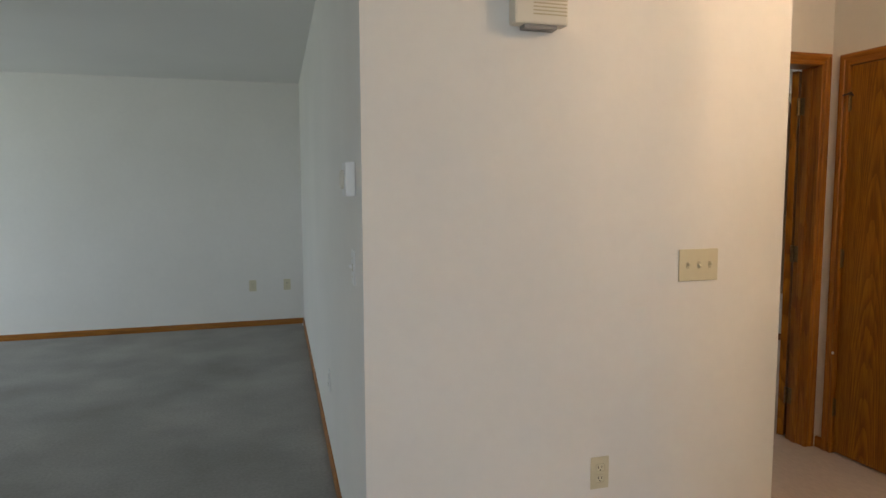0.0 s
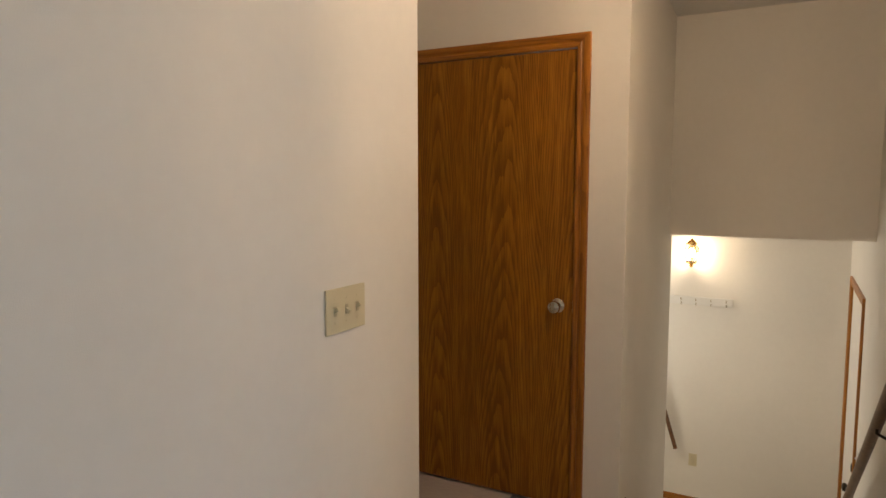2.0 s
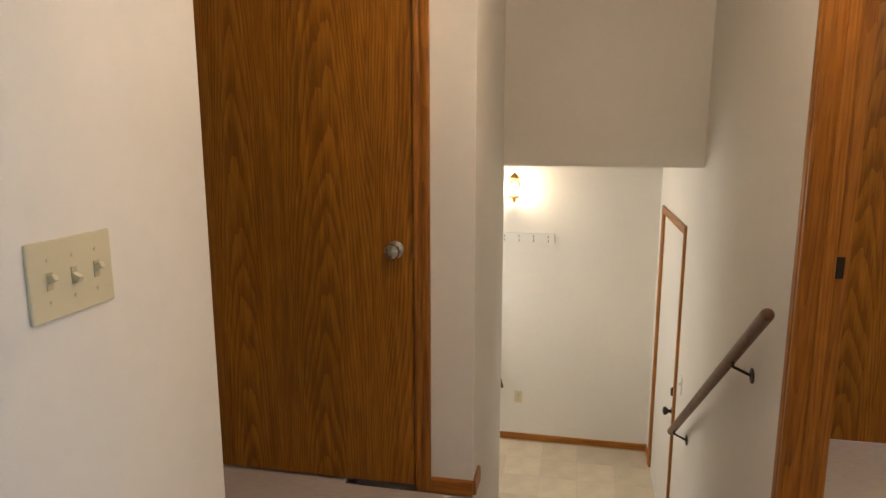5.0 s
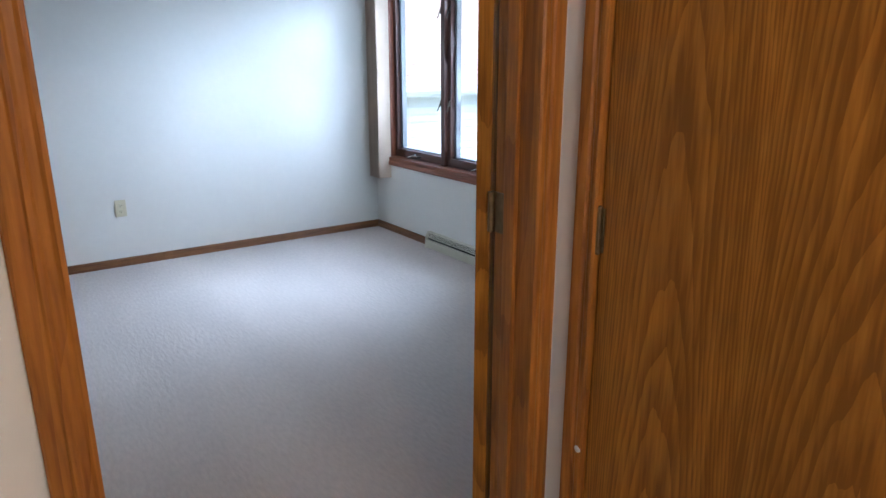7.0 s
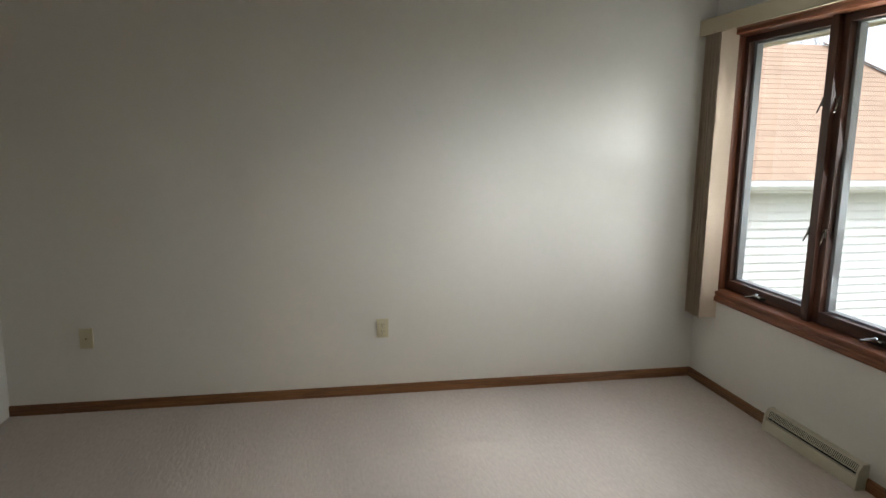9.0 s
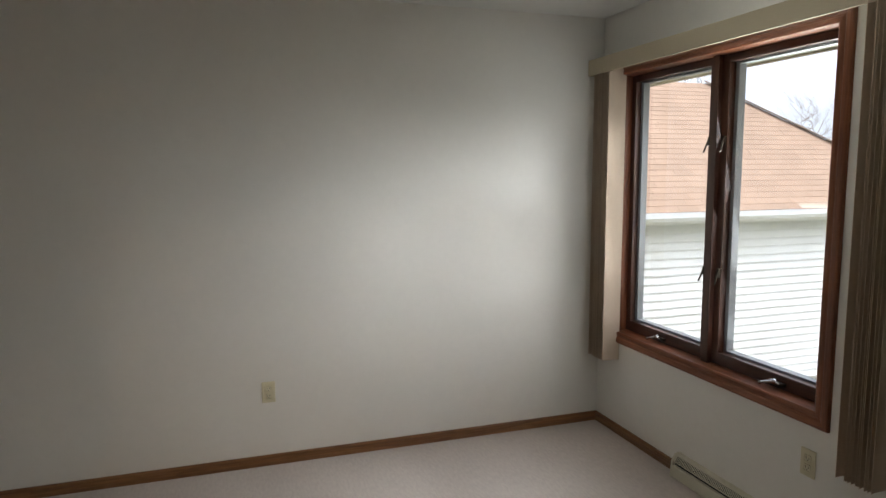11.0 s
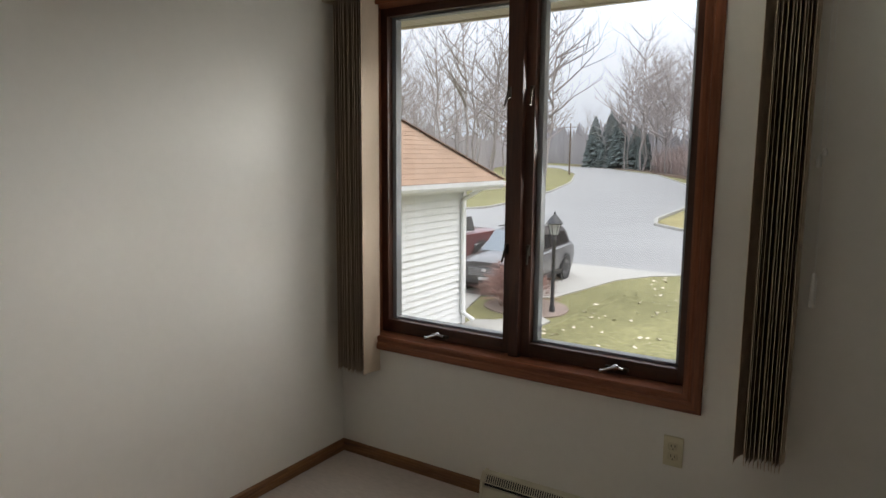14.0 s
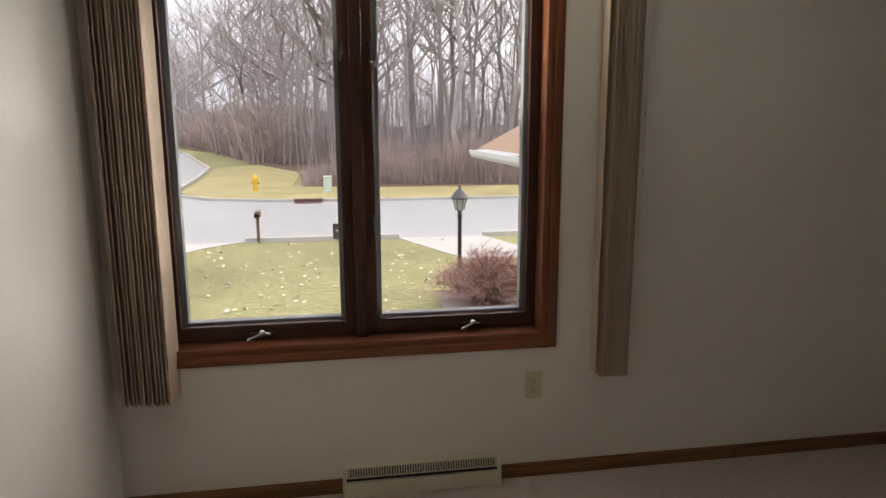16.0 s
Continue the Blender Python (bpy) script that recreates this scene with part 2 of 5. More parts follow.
WHITE_PLASTIC = surface("white_plastic", (0.8, 0.79, 0.76), 0.35)
BEIGE_PLASTIC = surface("beige_plastic", (0.72, 0.68, 0.58), 0.4)
DARK = surface("dark_slot", (0.02, 0.02, 0.02), 0.6)
NICKEL = surface("satin_nickel", (0.60, 0.54, 0.43), 0.16, 1.0)
CHROME = surface("chrome", (0.45, 0.45, 0.46), 0.12, 1.0)
BRASS = surface("aged_brass_hinge", (0.23, 0.16, 0.08), 0.4, 1.0, fine=0.2, fine_scale=80)
BRONZE = surface("dark_bronze", (0.05, 0.04, 0.03), 0.4, 0.8)
GLASS = pane_glass("window_glass")
FROST = pane_glass("lantern_glass", (1, 0.97, 0.9), 0.15)
REDWOOD_L = wood("red_brown_window_wood_level_local", (0.26, 0.085, 0.035), (0.13, 0.036, 0.015), "x", 5, 0.42)
DARKWOOD_L = wood("dark_sash_wood_level_local", (0.09, 0.035, 0.02), (0.045, 0.016, 0.01), "x", 5, 0.4)
RAILWOOD = wood("brown_handrail_wood", (0.20, 0.10, 0.045), (0.10, 0.045, 0.02), "x", 5, 0.4)
DOOR_WHITE = surface("white_door_paint", (0.78, 0.77, 0.74), 0.45, big=0.02, big_scale=2)
# darker almond: shade of toggle slots and louvres put into the colour
ALMOND_SHADE = surface("almond_painted_shade", (0.50, 0.44, 0.29), 0.4)
GREY_PLASTIC = surface("grey_plastic", (0.25, 0.24, 0.23), 0.5)
CLAD = surface("pale_grey_vinyl_cladding", (0.24, 0.26, 0.27), 0.5, big=0.04, big_scale=4)
VALANCE = surface("beige_woven_valance", (0.50, 0.42, 0.30), 0.85, fine=0.08, fine_scale=300, big=0.03, bump=0.3, bump_scale=500)
VANE = surface("beige_woven_vane", (0.58, 0.46, 0.35), 0.85, fine=0.08, fine_scale=260, big=0.04, bump=0.3, bump_scale=500, vary=0.06)
HEATER = surface("almond_enamel", (0.62, 0.58, 0.46), 0.35, big=0.04, big_scale=6)
BRASS_BRIGHT = surface("polished_brass", (0.78, 0.55, 0.22), 0.2, 1.0)
FRIDGE = surface("white_fridge_enamel", (0.78, 0.78, 0.76), 0.4, bump=0.2, bump_scale=500)
GROUT = surface("vinyl_seam", (0.42, 0.36, 0.27), 0.6, big=0.05)
TILE = surface("beige_vinyl_tile", (0.60, 0.52, 0.40), 0.4, big=0.12, big_scale=5, fine=0.05, fine_scale=50, vary=0.10)
BULB = glow("glowing_bulb", (1.0, 0.8, 0.5), 14)
BOWL = glow("glowing_glass_bowl", (1.0, 0.8, 0.55), 3)
LAWN = surface("winter_grass", (0.205, 0.192, 0.095), 0.95, big=0.30, big_scale=0.35, fine=0.35, fine_scale=9, bump=1.0, bump_scale=25, spec=0.1)
STRAW = surface("straw_winter_grass", (0.29, 0.25, 0.125), 0.95, big=0.25, big_scale=0.5, fine=0.3, fine_scale=6, spec=0.1)
LITTER = surface("leaf_litter", (0.13, 0.09, 0.065), 0.95, big=0.3, big_scale=0.6, fine=0.3, fine_scale=7, spec=0.1)
MULCH = surface("brown_mulch", (0.25, 0.195, 0.165), 0.95, big=0.2, big_scale=2, fine=0.4, fine_scale=25, bump=1.0, bump_scale=40, spec=0.1)
ASPHALT = surface("worn_pale_asphalt", (0.25, 0.248, 0.24), 0.8, big=0.12, big_scale=0.25, fine=0.12, fine_scale=4, bump=0.4, bump_scale=60)
CONCRETE = surface("pale_concrete", (0.36, 0.345, 0.31), 0.85, big=0.12, big_scale=0.6, fine=0.08, fine_scale=12, bump=0.4, bump_scale=60)
LEAF = surface("pale_dry_leaf", (0.62, 0.54, 0.42), 0.8)
SOFFIT_M = surface("beige_aluminium_soffit", (0.52, 0.47, 0.38), 0.55, big=0.04, big_scale=3)
SIDING = surface("white_lap_siding", (0.66, 0.68, 0.68), 0.6, big=0.05, big_scale=1.5, fine=0.03, fine_scale=20, vary=0.03)
TRIM_WHITE = surface("white_trim_paint", (0.72, 0.73, 0.73), 0.5, big=0.05)
GUTTER = surface("white_gutter_metal", (0.66, 0.68, 0.70), 0.45, big=0.08, big_scale=3)
SHINGLE = surface("brown_asphalt_shingle", (0.30, 0.205, 0.145), 0.95, big=0.10, big_scale=1.2, fine=0.18, fine_scale=40, bump=0.8, bump_scale=120, vary=0.09, spec=0.15)
SHINGLE_REST = surface("brown_asphalt_shingle_field", (0.30, 0.205, 0.145), 0.95, big=0.10, big_scale=1.2, fine=0.18, fine_scale=40, bump=0.8, bump_scale=120, spec=0.15)
nt = SHINGLE_REST.node_tree
geo, mr, vm = nt.nodes.new("ShaderNodeNewGeometry"), nt.nodes.new("ShaderNodeMapRange"), nt.nodes.new("ShaderNodeVectorMath")
vm.operation = "SCALE"
mr.inputs["To Min"].default_value, mr.inputs["To Max"].default_value = 0.90, 1.10
base_in = nt.nodes["Principled BSDF"].inputs["Base Color"]
nt.links.new(geo.outputs["Random Per Island"], mr.inputs["Value"])
nt.links.new(base_in.links[0].from_socket, vm.inputs[0])
nt.links.new(mr.outputs["Result"], vm.inputs["Scale"])
nt.links.new(vm.outputs["Vector"], base_in)
BLACK_METAL = surface("black_painted_metal", (0.03, 0.03, 0.032), 0.45, fine=0.1)
LAMP_GLASS = surface("frosted_lantern_pane", (0.42, 0.43, 0.42), 0.3)
BARK_POST = surface("weathered_post_wood", (0.13, 0.09, 0.06), 0.85, big=0.2, big_scale=6, stretch=(1, 1, 0.2))
MAIL = surface("dark_brown_mailbox_paint", (0.13, 0.06, 0.045), 0.5, big=0.1)
RUST = surface("rusty_cast_iron", (0.11, 0.05, 0.04), 0.8, 0.2, big=0.2, big_scale=5)
YELLOW = surface("yellow_hydrant_paint", (0.62, 0.36, 0.03), 0.5, big=0.1, big_scale=8)
PALE_GREEN = surface("pale_green_box_paint", (0.45, 0.52, 0.44), 0.6, big=0.08, big_scale=4)
SIGN_BLACK = surface("black_sign_board", (0.03, 0.028, 0.03), 0.5)
SIGN_RED = surface("dull_red_print", (0.28, 0.05, 0.05), 0.5)
PAINT_GREY = surface("grey_metallic_car_paint", (0.08, 0.075, 0.073), 0.3, 0.5, coat=0.8, big=0.04)
PAINT_RED = surface("dark_red_car_paint", (0.10, 0.012, 0.015), 0.35, 0.2, coat=0.8, big=0.04)
CAR_GLASS = surface("pale_windscreen_glass", (0.10, 0.13, 0.15), 0.08, coat=1.0)
CAR_GLASS_DARK = surface("tinted_car_glass", (0.015, 0.017, 0.018), 0.1, coat=0.2, spec=0.35)
RUBBER = surface("black_rubber_and_cladding", (0.025, 0.025, 0.025), 0.8, fine=0.1)
RIM = surface("silver_alloy", (0.62, 0.62, 0.63), 0.35, 0.4)
LIGHT_LENS = surface("headlight_lens", (0.5, 0.52, 0.54), 0.12, coat=1.0)
GRILLE = surface("black_grille", (0.02, 0.02, 0.02), 0.4)
# bark lightened so that the trees look hazy; the haze is in the colour
BARK = surface("haze_paled_grey_brown_bark", (0.29, 0.26, 0.25), 0.95, big=0.2, big_scale=1.0, fine=0.25, fine_scale=14, stretch=(1, 1, 0.3), vary=0.2)
TWIG_RED = surface("reddish_twig", (0.33, 0.195, 0.165), 0.9, big=0.2, big_scale=4)
# brown made paler to carry the haze over the brush
TWIG_BROWN = surface("haze_paled_brush_twig", (0.33, 0.255, 0.235), 0.9, big=0.3, big_scale=0.4)
# needle green paled and greyed to put far haze into the colour
SPRUCE = surface("haze_paled_spruce_needles", (0.17, 0.205, 0.20), 0.9, big=0.25, big_scale=0.7, fine=0.3, fine_scale=5)
# distance haze is painted into this pale base colour
FARWOOD = surface("haze_painted_far_wood", (0.33, 0.315, 0.325), 1.0, big=0.16, big_scale=0.25, fine=0.25, fine_scale=1.6, stretch=(1, 1, 0.12), spec=0.0)

# ---- shape helpers ----
def box(bm, x0, x1, y0, y1, z0, z1, bevel=0.0):
    m = Matrix.Translation(((x0 + x1) / 2, (y0 + y1) / 2, (z0 + z1) / 2)) @ Matrix.Diagonal((abs(x1 - x0), abs(y1 - y0), abs(z1 - z0), 1))
    r = bmesh.ops.create_cube(bm, size=1, matrix=m)
    if bevel:
        edges = list({e for v in r["verts"] for e in v.link_edges})
        bmesh.ops.bevel(bm, geom=edges, offset=bevel, segments=2, affect="EDGES", profile=0.6)
    return r


def rod(bm, a, b, r0, r1=None, sides=16):
    """A round bar from a to b."""
    a, b = Vector(a), Vector(b)
    d = b - a
    m = Matrix.Translation((a + b) / 2) @ d.to_track_quat("Z", "Y").to_matrix().to_4x4()
    return bmesh.ops.create_cone(bm, cap_ends=True, segments=sides, radius1=r0, radius2=r0 if r1 is None else r1, depth=d.length, matrix=m)


def ball(bm, c, r, squash=(1, 1, 1), sides=20):
    return bmesh.ops.create_uvsphere(bm, u_segments=sides, v_segments=max(8, sides // 2), radius=r, matrix=Matrix.Translation(c) @ Matrix.Diagonal((*squash, 1)))


def lathe(bm, profile, m=Matrix(), sides=24):
    """A turned body: profile of (radius, height), round the local z."""
    rings = []
    for r, h in profile:
        rings.append([bm.verts.new(m @ Vector((r * math.cos(a), r * math.sin(a), h))) for a in (2 * math.pi * i / sides for i in range(sides))])
    for lo, hi in zip(rings, rings[1:]):
        for i in range(sides):
            bm.faces.new((lo[i], lo[(i + 1) % sides], hi[(i + 1) % sides], hi[i]))
    bm.faces.new(rings[0][::-1]), bm.faces.new(rings[-1])


def sweep(bm, profile, a, b, up=(0, 0, 1)):
    """A moulding: a closed profile of (out, up) carried from a to b; out is up x along."""
    a, b, up = Vector(a), Vector(b), Vector(up)
    along = (b - a).normalized()
    out = up.cross(along)
    ends = [[bm.verts.new(p + out * u + up * v) for u, v in profile] for p in (a, b)]
    k = len(profile)
    for i in range(k):
        bm.faces.new((ends[0][i], ends[0][(i + 1) % k], ends[1][(i + 1) % k], ends[1][i]))
    bm.faces.new(ends[0][::-1]), bm.faces.new(ends[1])


def mesh_of(name, bm, material, smooth=False):
    bmesh.ops.recalc_face_normals(bm, faces=bm.faces)
    me = bpy.data.meshes.new(name)
    bm.to_mesh(me)
    bm.free()
    for one in material if isinstance(material, (list, tuple)) else [material]:
        me.materials.append(one)
    if smooth:
        me.polygons.foreach_set("use_smooth", [True] * len(me.polygons))
        me.set_sharp_from_angle(angle=radians(35))
    return me


def part(name, bm, material, parent, label="", smooth=False):
    ob = new(name, mesh_of(name, bm, material, smooth))
    ob.parent = parent
    return tagged(ob, label)


def thing(name, m, label, category, group="", kind=""):
    ob = new(name)
    ob.empty_display_size = 0.05
    ob.matrix_world = m
    return tagged(ob, label, category, group, kind)


def single(name, bm, material, label, category="", group="", kind="", smooth=False, m=None):
    ob = new(name, mesh_of(name, bm, material, smooth))
    if m is not None:
        ob.matrix_world = m
    return tagged(ob, label, category, group, kind)


def wall(name, axis, a0, a1, b0, b1, z0, z1, openings=(), material=None, label="off-white painted plaster wall"):
    """A wall that runs along axis from a0 to a1, b0 to b1 thick, with openings (from, to, bottom, top)."""
    bm = bmesh.new()
    cuts = sorted({a0, a1, *(v for o in openings for v in o[:2])})
    for lo, hi in zip(cuts, cuts[1:]):
        mid, spans = (lo + hi) / 2, [(z0, z1)]
        for o in openings:
            if o[0] < mid < o[1]:
                spans = [(s, e) for s0, e0 in spans for s, e in ((s0, min(e0, o[2])), (max(s0, o[3]), e0)) if e - s > 1e-4]
        for s, e in spans:
            box(bm, *((lo, hi, b0, b1) if axis == "x" else (b0, b1, lo, hi)), s, e)
    bmesh.ops.remove_doubles(bm, verts=bm.verts, dist=1e-5)
    return single(name, bm, material or WALL, label, "wall", kind="structure")


def slab(name, x0, x1, y0, y1, z0, z1, material, label, category="floor"):
    bm = bmesh.new()
    box(bm, x0, x1, y0, y1, z0, z1)
    return single(name, bm, material, label, category, kind="structure")

# ---- walls, floors, ceilings ----
T = 0.12
wall("wall_switch", "x", LX, AX, SY, SY + T, 0, CEIL)
bm = bmesh.new()
corners = [(LX, SY + T), (LX + T, SY + T), (LX2 + T, LN), (LX2, LN)]
rings = [[bm.verts.new((x, y, z)) for x, y in corners] for z in (0, CEIL)]
bm.faces.new(rings[0][::-1]), bm.faces.new(rings[1])
for i in range(4):
    bm.faces.new((rings[0][i], rings[0][(i + 1) % 4], rings[1][(i + 1) % 4], rings[1][i]))
single("wall_living_side", bm, WALL, "off-white painted plaster wall", "wall", kind="structure")
wall("wall_alcove_west", "y", SY + T, YD, AX - T, AX, 0, CEIL)
wall("wall_bedroom_door", "x", LX + T + 0.1, XE, YD, YD + T, 0, CEIL, [(D_X0 - 0.018, D_X1 + 0.018, 0, D_Z + 0.018)])
wall("wall_bedroom_west", "y", YD + T, YN, XW - 0.03, XW, 0, CEIL)
wall("wall_bedroom_north", "x", XW - 0.03, XE + 0.16, YN, YN + T, 0, CEIL)
wall("wall_bedroom_east", "y", YD, YN, XE, XE + 0.16, GZ, CEIL, [(W_Y0 - 0.015, W_Y1 + 0.015, W_Z0 - 0.015, W_Z1 + 0.015)])
wall("wall_closet", "y", ST_N + T, YD, XC, XC + T, 0, CEIL, [(C_Y0 - 0.015, C_Y1 + 0.015, 0, C_Z + 0.015)])
bm = bmesh.new()
corners = [(XC, ST_N), (HX + T, ST_N + 0.095), (HX + T, ST_N + 0.215), (XC, ST_N + T)]
rings = [[bm.verts.new((x, y, z)) for x, y in corners] for z in (FL - 0.1, CEIL)]
bm.faces.new(rings[0][::-1]), bm.faces.new(rings[1])
for i in range(4):
    bm.faces.new((rings[0][i], rings[0][(i + 1) % 4], rings[1][(i + 1) % 4], rings[1][i]))
single("wall_stair_north", bm, WALL, "off-white painted plaster wall", "wall", kind="structure")
wall("wall_stair_south", "x", KX, EX, ST_S - T, ST_S, FL - 0.1, CEIL, [(B_X0 - 0.015, B_X1 + 0.015, 0, B_Z + 0.015), (E_X0 - 0.015, E_X1 + 0.015, FL, E_Z + 0.015)])
wall("wall_stair_header", "y", ST_S, ST_N + 0.09, HX, HX + T - 0.002, SOFFIT, CEIL)
wall("wall_entry_east", "y", ST_S - T, 3.0, EX, EX + T, FL - 0.1, SOFFIT)
wall("wall_entry_north", "x", HX + T, EX, 3.0, 3.0 + T, FL - 0.1, SOFFIT)
wall("wall_entry_west", "y", ST_N + 0.215, 3.0, HX, HX + T, FL - 0.1, SOFFIT)
wall("wall_living_north", "x", LW, LX2 + T, LN, LN + T, 0, CEIL)
wall("wall_living_west", "y", KS, LN, LW - T, LW, 0, CEIL, [(4.1, 6.3, 0.6, 2.1)])
wall("wall_kitchen_south", "x", LW, XE, KS - T, KS, 0, CEIL, [(-1.4, 0.4, 0.95, 2.1)])
wall("wall_kitchen_east", "y", KS, ST_S - T, KX, KX + T, 0, CEIL, material=KITCHEN_WALL, label="grey blue painted kitchen wall")
wall("wall_beyond_doorway", "y", KS, ST_S - T, 3.75, 3.75 + T, 0, CEIL, [(-0.615, 0.185, 0, 2.045)])
bm = bmesh.new()
box(bm, KX - 0.004, KX, ST_S - T - 0.4, ST_S - 0.002, 0, CEIL)
single("wall_kitchen_return", bm, KITCHEN_WALL, "grey blue painted wall end", "wall", kind="structure")
slab("floor_bedroom", XW - 0.03, XE, YD + 0.06, YN, -0.2, 0, CARPET, "beige cut pile carpet with worn tracks")
slab("floor_living", LW, LX + 0.2, SY + T, LN, -0.2, 0, CARPET_GREY, "grey beige living room carpet with dents")
slab("floor_hall", LX + 0.2, XC + T, SY + T, YD + 0.06, -0.2, 0, CARPET, "light carpet of the hallway")
slab("floor_hall_south", LW, XC - 0.02, KS, SY + T, -0.2, 0, CARPET, "light carpet of the hallway and kitchen side")
slab("floor_beyond_doorway", XC - 0.02, HX, KS, ST_S - T, -0.2, 0, CARPET, "light floor beyond the open doorway")
slab("floor_closet", XC + T, XE, ST_N + T, YD, -0.2, 0, CARPET, "closet floor carpet")
slab("ceiling", LW, XE + 0.16, KS, LN, CEIL, CEIL + 0.15, CEILING, "white textured ceiling", "ceiling")
slab("ceiling_entry", HX + T, EX + T, ST_S - T, 3.0 + T, SOFFIT, SOFFIT + 0.1, CEILING, "white entry ceiling", "ceiling")
floor_entry = slab("floor_entry", HX - 0.3, EX, ST_S - T, 3.0, FL - 0.2, FL - 0.004, GROUT, "pale beige vinyl tile floor of the entry")

BASE = [(0, 0), (0.012, 0), (0.012, 0.018), (0.0105, 0.021), (0.012, 0.024), (0.012, 0.034), (0.0105, 0.037), (0.012, 0.040), (0.011, 0.050), (0.006, 0.058), (0, 0.058)]


def baseboard(a, b, z=0.0, material=None):
    bm = bmesh.new()
    sweep(bm, BASE, (*a, z), (*b, z))
    along_x = abs(b[0] - a[0]) > abs(b[1] - a[1])
    return single("baseboard", bm, material or (OAK_X if along_x else OAK_Y), "oak stained baseboard with fluted face along the wall", "baseboard", kind="structure")


baseboard((XE, YN), (XW, YN), 0, BASE_X)
baseboard((XE, 5.834), (XE, YN - 0.012), 0, BASE_Y)
baseboard((XE, YD + T), (XE, 5.198), 0, BASE_Y)
baseboard((XW, YN), (XW, YD + T), 0, BASE_Y)
baseboard((LX2, LN), (LW, LN))
baseboard((LX, SY + T), (LX2, LN - 0.012))
baseboard((AX, SY), (LX, SY))
baseboard((AX, YD), (AX, SY))
baseboard((D_X0 - 0.066, YD), (AX + 0.012, YD))
baseboard((XC, C_Y1 + 0.06), (XC, YD - 0.017))
baseboard((XC, ST_N), (XC, C_Y0 - 0.06))
baseboard((XC + T, ST_N), (XC, ST_N))
baseboard((EX, ST_S), (EX, 2.3), FL)
baseboard((E_X1 + 0.07, ST_S), (EX - 0.012, ST_S), FL)

# ---- doors and casings ----
CASING = [(0.0, 0.0), (0.0, 0.010), (0.006, 0.013), (0.016, 0.0125), (0.020, 0.0105), (0.026, 0.0105), (0.030, 0.0145), (0.046, 0.0165), (0.054, 0.0155), (0.057, 0.012), (0.057, 0.0)]


def mitred(bm, u0, u1, v1, side, v0=0.0, scale=1.0):
    """One stick of casing round an opening u0..u1, v0..v1 on the plane y = 0; side l, r, t or b."""
    ends = []
    for end in (0, 1):
        ring = []
        for w, d in CASING:
            w, d = w * scale, d * scale
            if side in "lr":
                u = u0 - w if side == "l" else u1 + w
                v = (v0 if v0 == 0 else v0 - w) if end == 0 else v1 + w
            else:
                u = u0 - w if end == 0 else u1 + w
                v = v1 + w if side == "t" else v0 - w
            ring.append(bm.verts.new((u, d, v)))
        ends.append(ring)
    k = len(CASING)
    for i in range(k):
        bm.faces.new((ends[0][i], ends[0][(i + 1) % k], ends[1][(i + 1) % k], ends[1][i]))
    bm.faces.new(ends[0]), bm.faces.new(ends[1])


def casing(parent, u0, u1, v1, sides="lrt", upright=None, level=None, v0=0.0, scale=1.0):
    for s in sides:
        bm = bmesh.new()
        mitred(bm, u0, u1, v1, s, v0, scale)
        part("casing", bm, (upright or OAK) if s in "lr" else (level or OAK_X), parent)


def jamb(parent, u0, u1, v1, depth, stop=True, upright=None, level=None):
    """Jamb boards lining an opening, from y = 0 back to -depth, with a door stop."""
    for a, b in ((u0 - 0.017, u0), (u1, u1 + 0.017)):
        bm = bmesh.new()
        box(bm, a, b, -depth, 0.0005, 0, v1, 0.001)
        part("jamb", bm, upright or OAK, parent)
    bm = bmesh.new()
    box(bm, u0 - 0.017, u1 + 0.017, -depth, 0.0005, v1, v1 + 0.017, 0.001)
    part("jamb", bm, level or OAK_X, parent)
    if stop:
        for a, b in ((u0, u0 + 0.011), (u1 - 0.011, u1)):
            bm = bmesh.new()
            box(bm, a, b, -depth + 0.04, -depth + 0.075, 0, v1, 0.002)
            part("door_stop", bm, upright or OAK, parent)


def knob_on(parent, u, v, y=0.0, material=None):
    bm = bmesh.new()
    m = Matrix.Translation((u, y, v)) @ Matrix.Rotation(radians(-90), 4, "X")
    lathe(bm, [(0.031, 0.0), (0.032, 0.004), (0.028, 0.008), (0.013, 0.011), (0.0115, 0.026), (0.017, 0.031), (0.026, 0.040), (0.0285, 0.050), (0.025, 0.059), (0.013, 0.064), (0.004, 0.065)], m, 28)
    return part("knob", bm, material or NICKEL, parent, "round satin nickel door knob", True)


def hinge_on(parent, u, v, y, h=0.09, leaf=0.03, face=1):
    bm = bmesh.new()
    rod(bm, (u, y + 0.004, v - h / 2), (u, y + 0.004, v + h / 2), 0.0055, None, 12)
    box(bm, u - 0.012, u + 0.012, y - 0.001, y + 0.002, v - h / 2, v + h / 2)
    for z in (v - h / 2, v + h / 2):
        ball(bm, (u, y + 0.004, z), 0.006, sides=10)
    return part("hinge", bm, BRASS, parent, "aged brass hinge", True)


# closet: flush oak door, shut, in the hallway
closet = thing("door_1", pose(XC, 0, 0, 0, 0, 90), "shut flush oak veneer closet door with oak casing", "door", kind="structure")
casing(closet, C_Y0, C_Y1, C_Z, scale=1.02)
jamb(closet, C_Y0, C_Y1, C_Z, T, stop=False)
bm = bmesh.new()
box(bm, C_Y0 + 0.004, C_Y1 - 0.004, -0.036, -0.001, 0.012, C_Z - 0.004, 0.002)
part("door_panel", bm, VENEER, closet, "flush oak veneer panel with flame grain")
knob_on(closet, C_Y0 + 0.07, 0.922, -0.001)
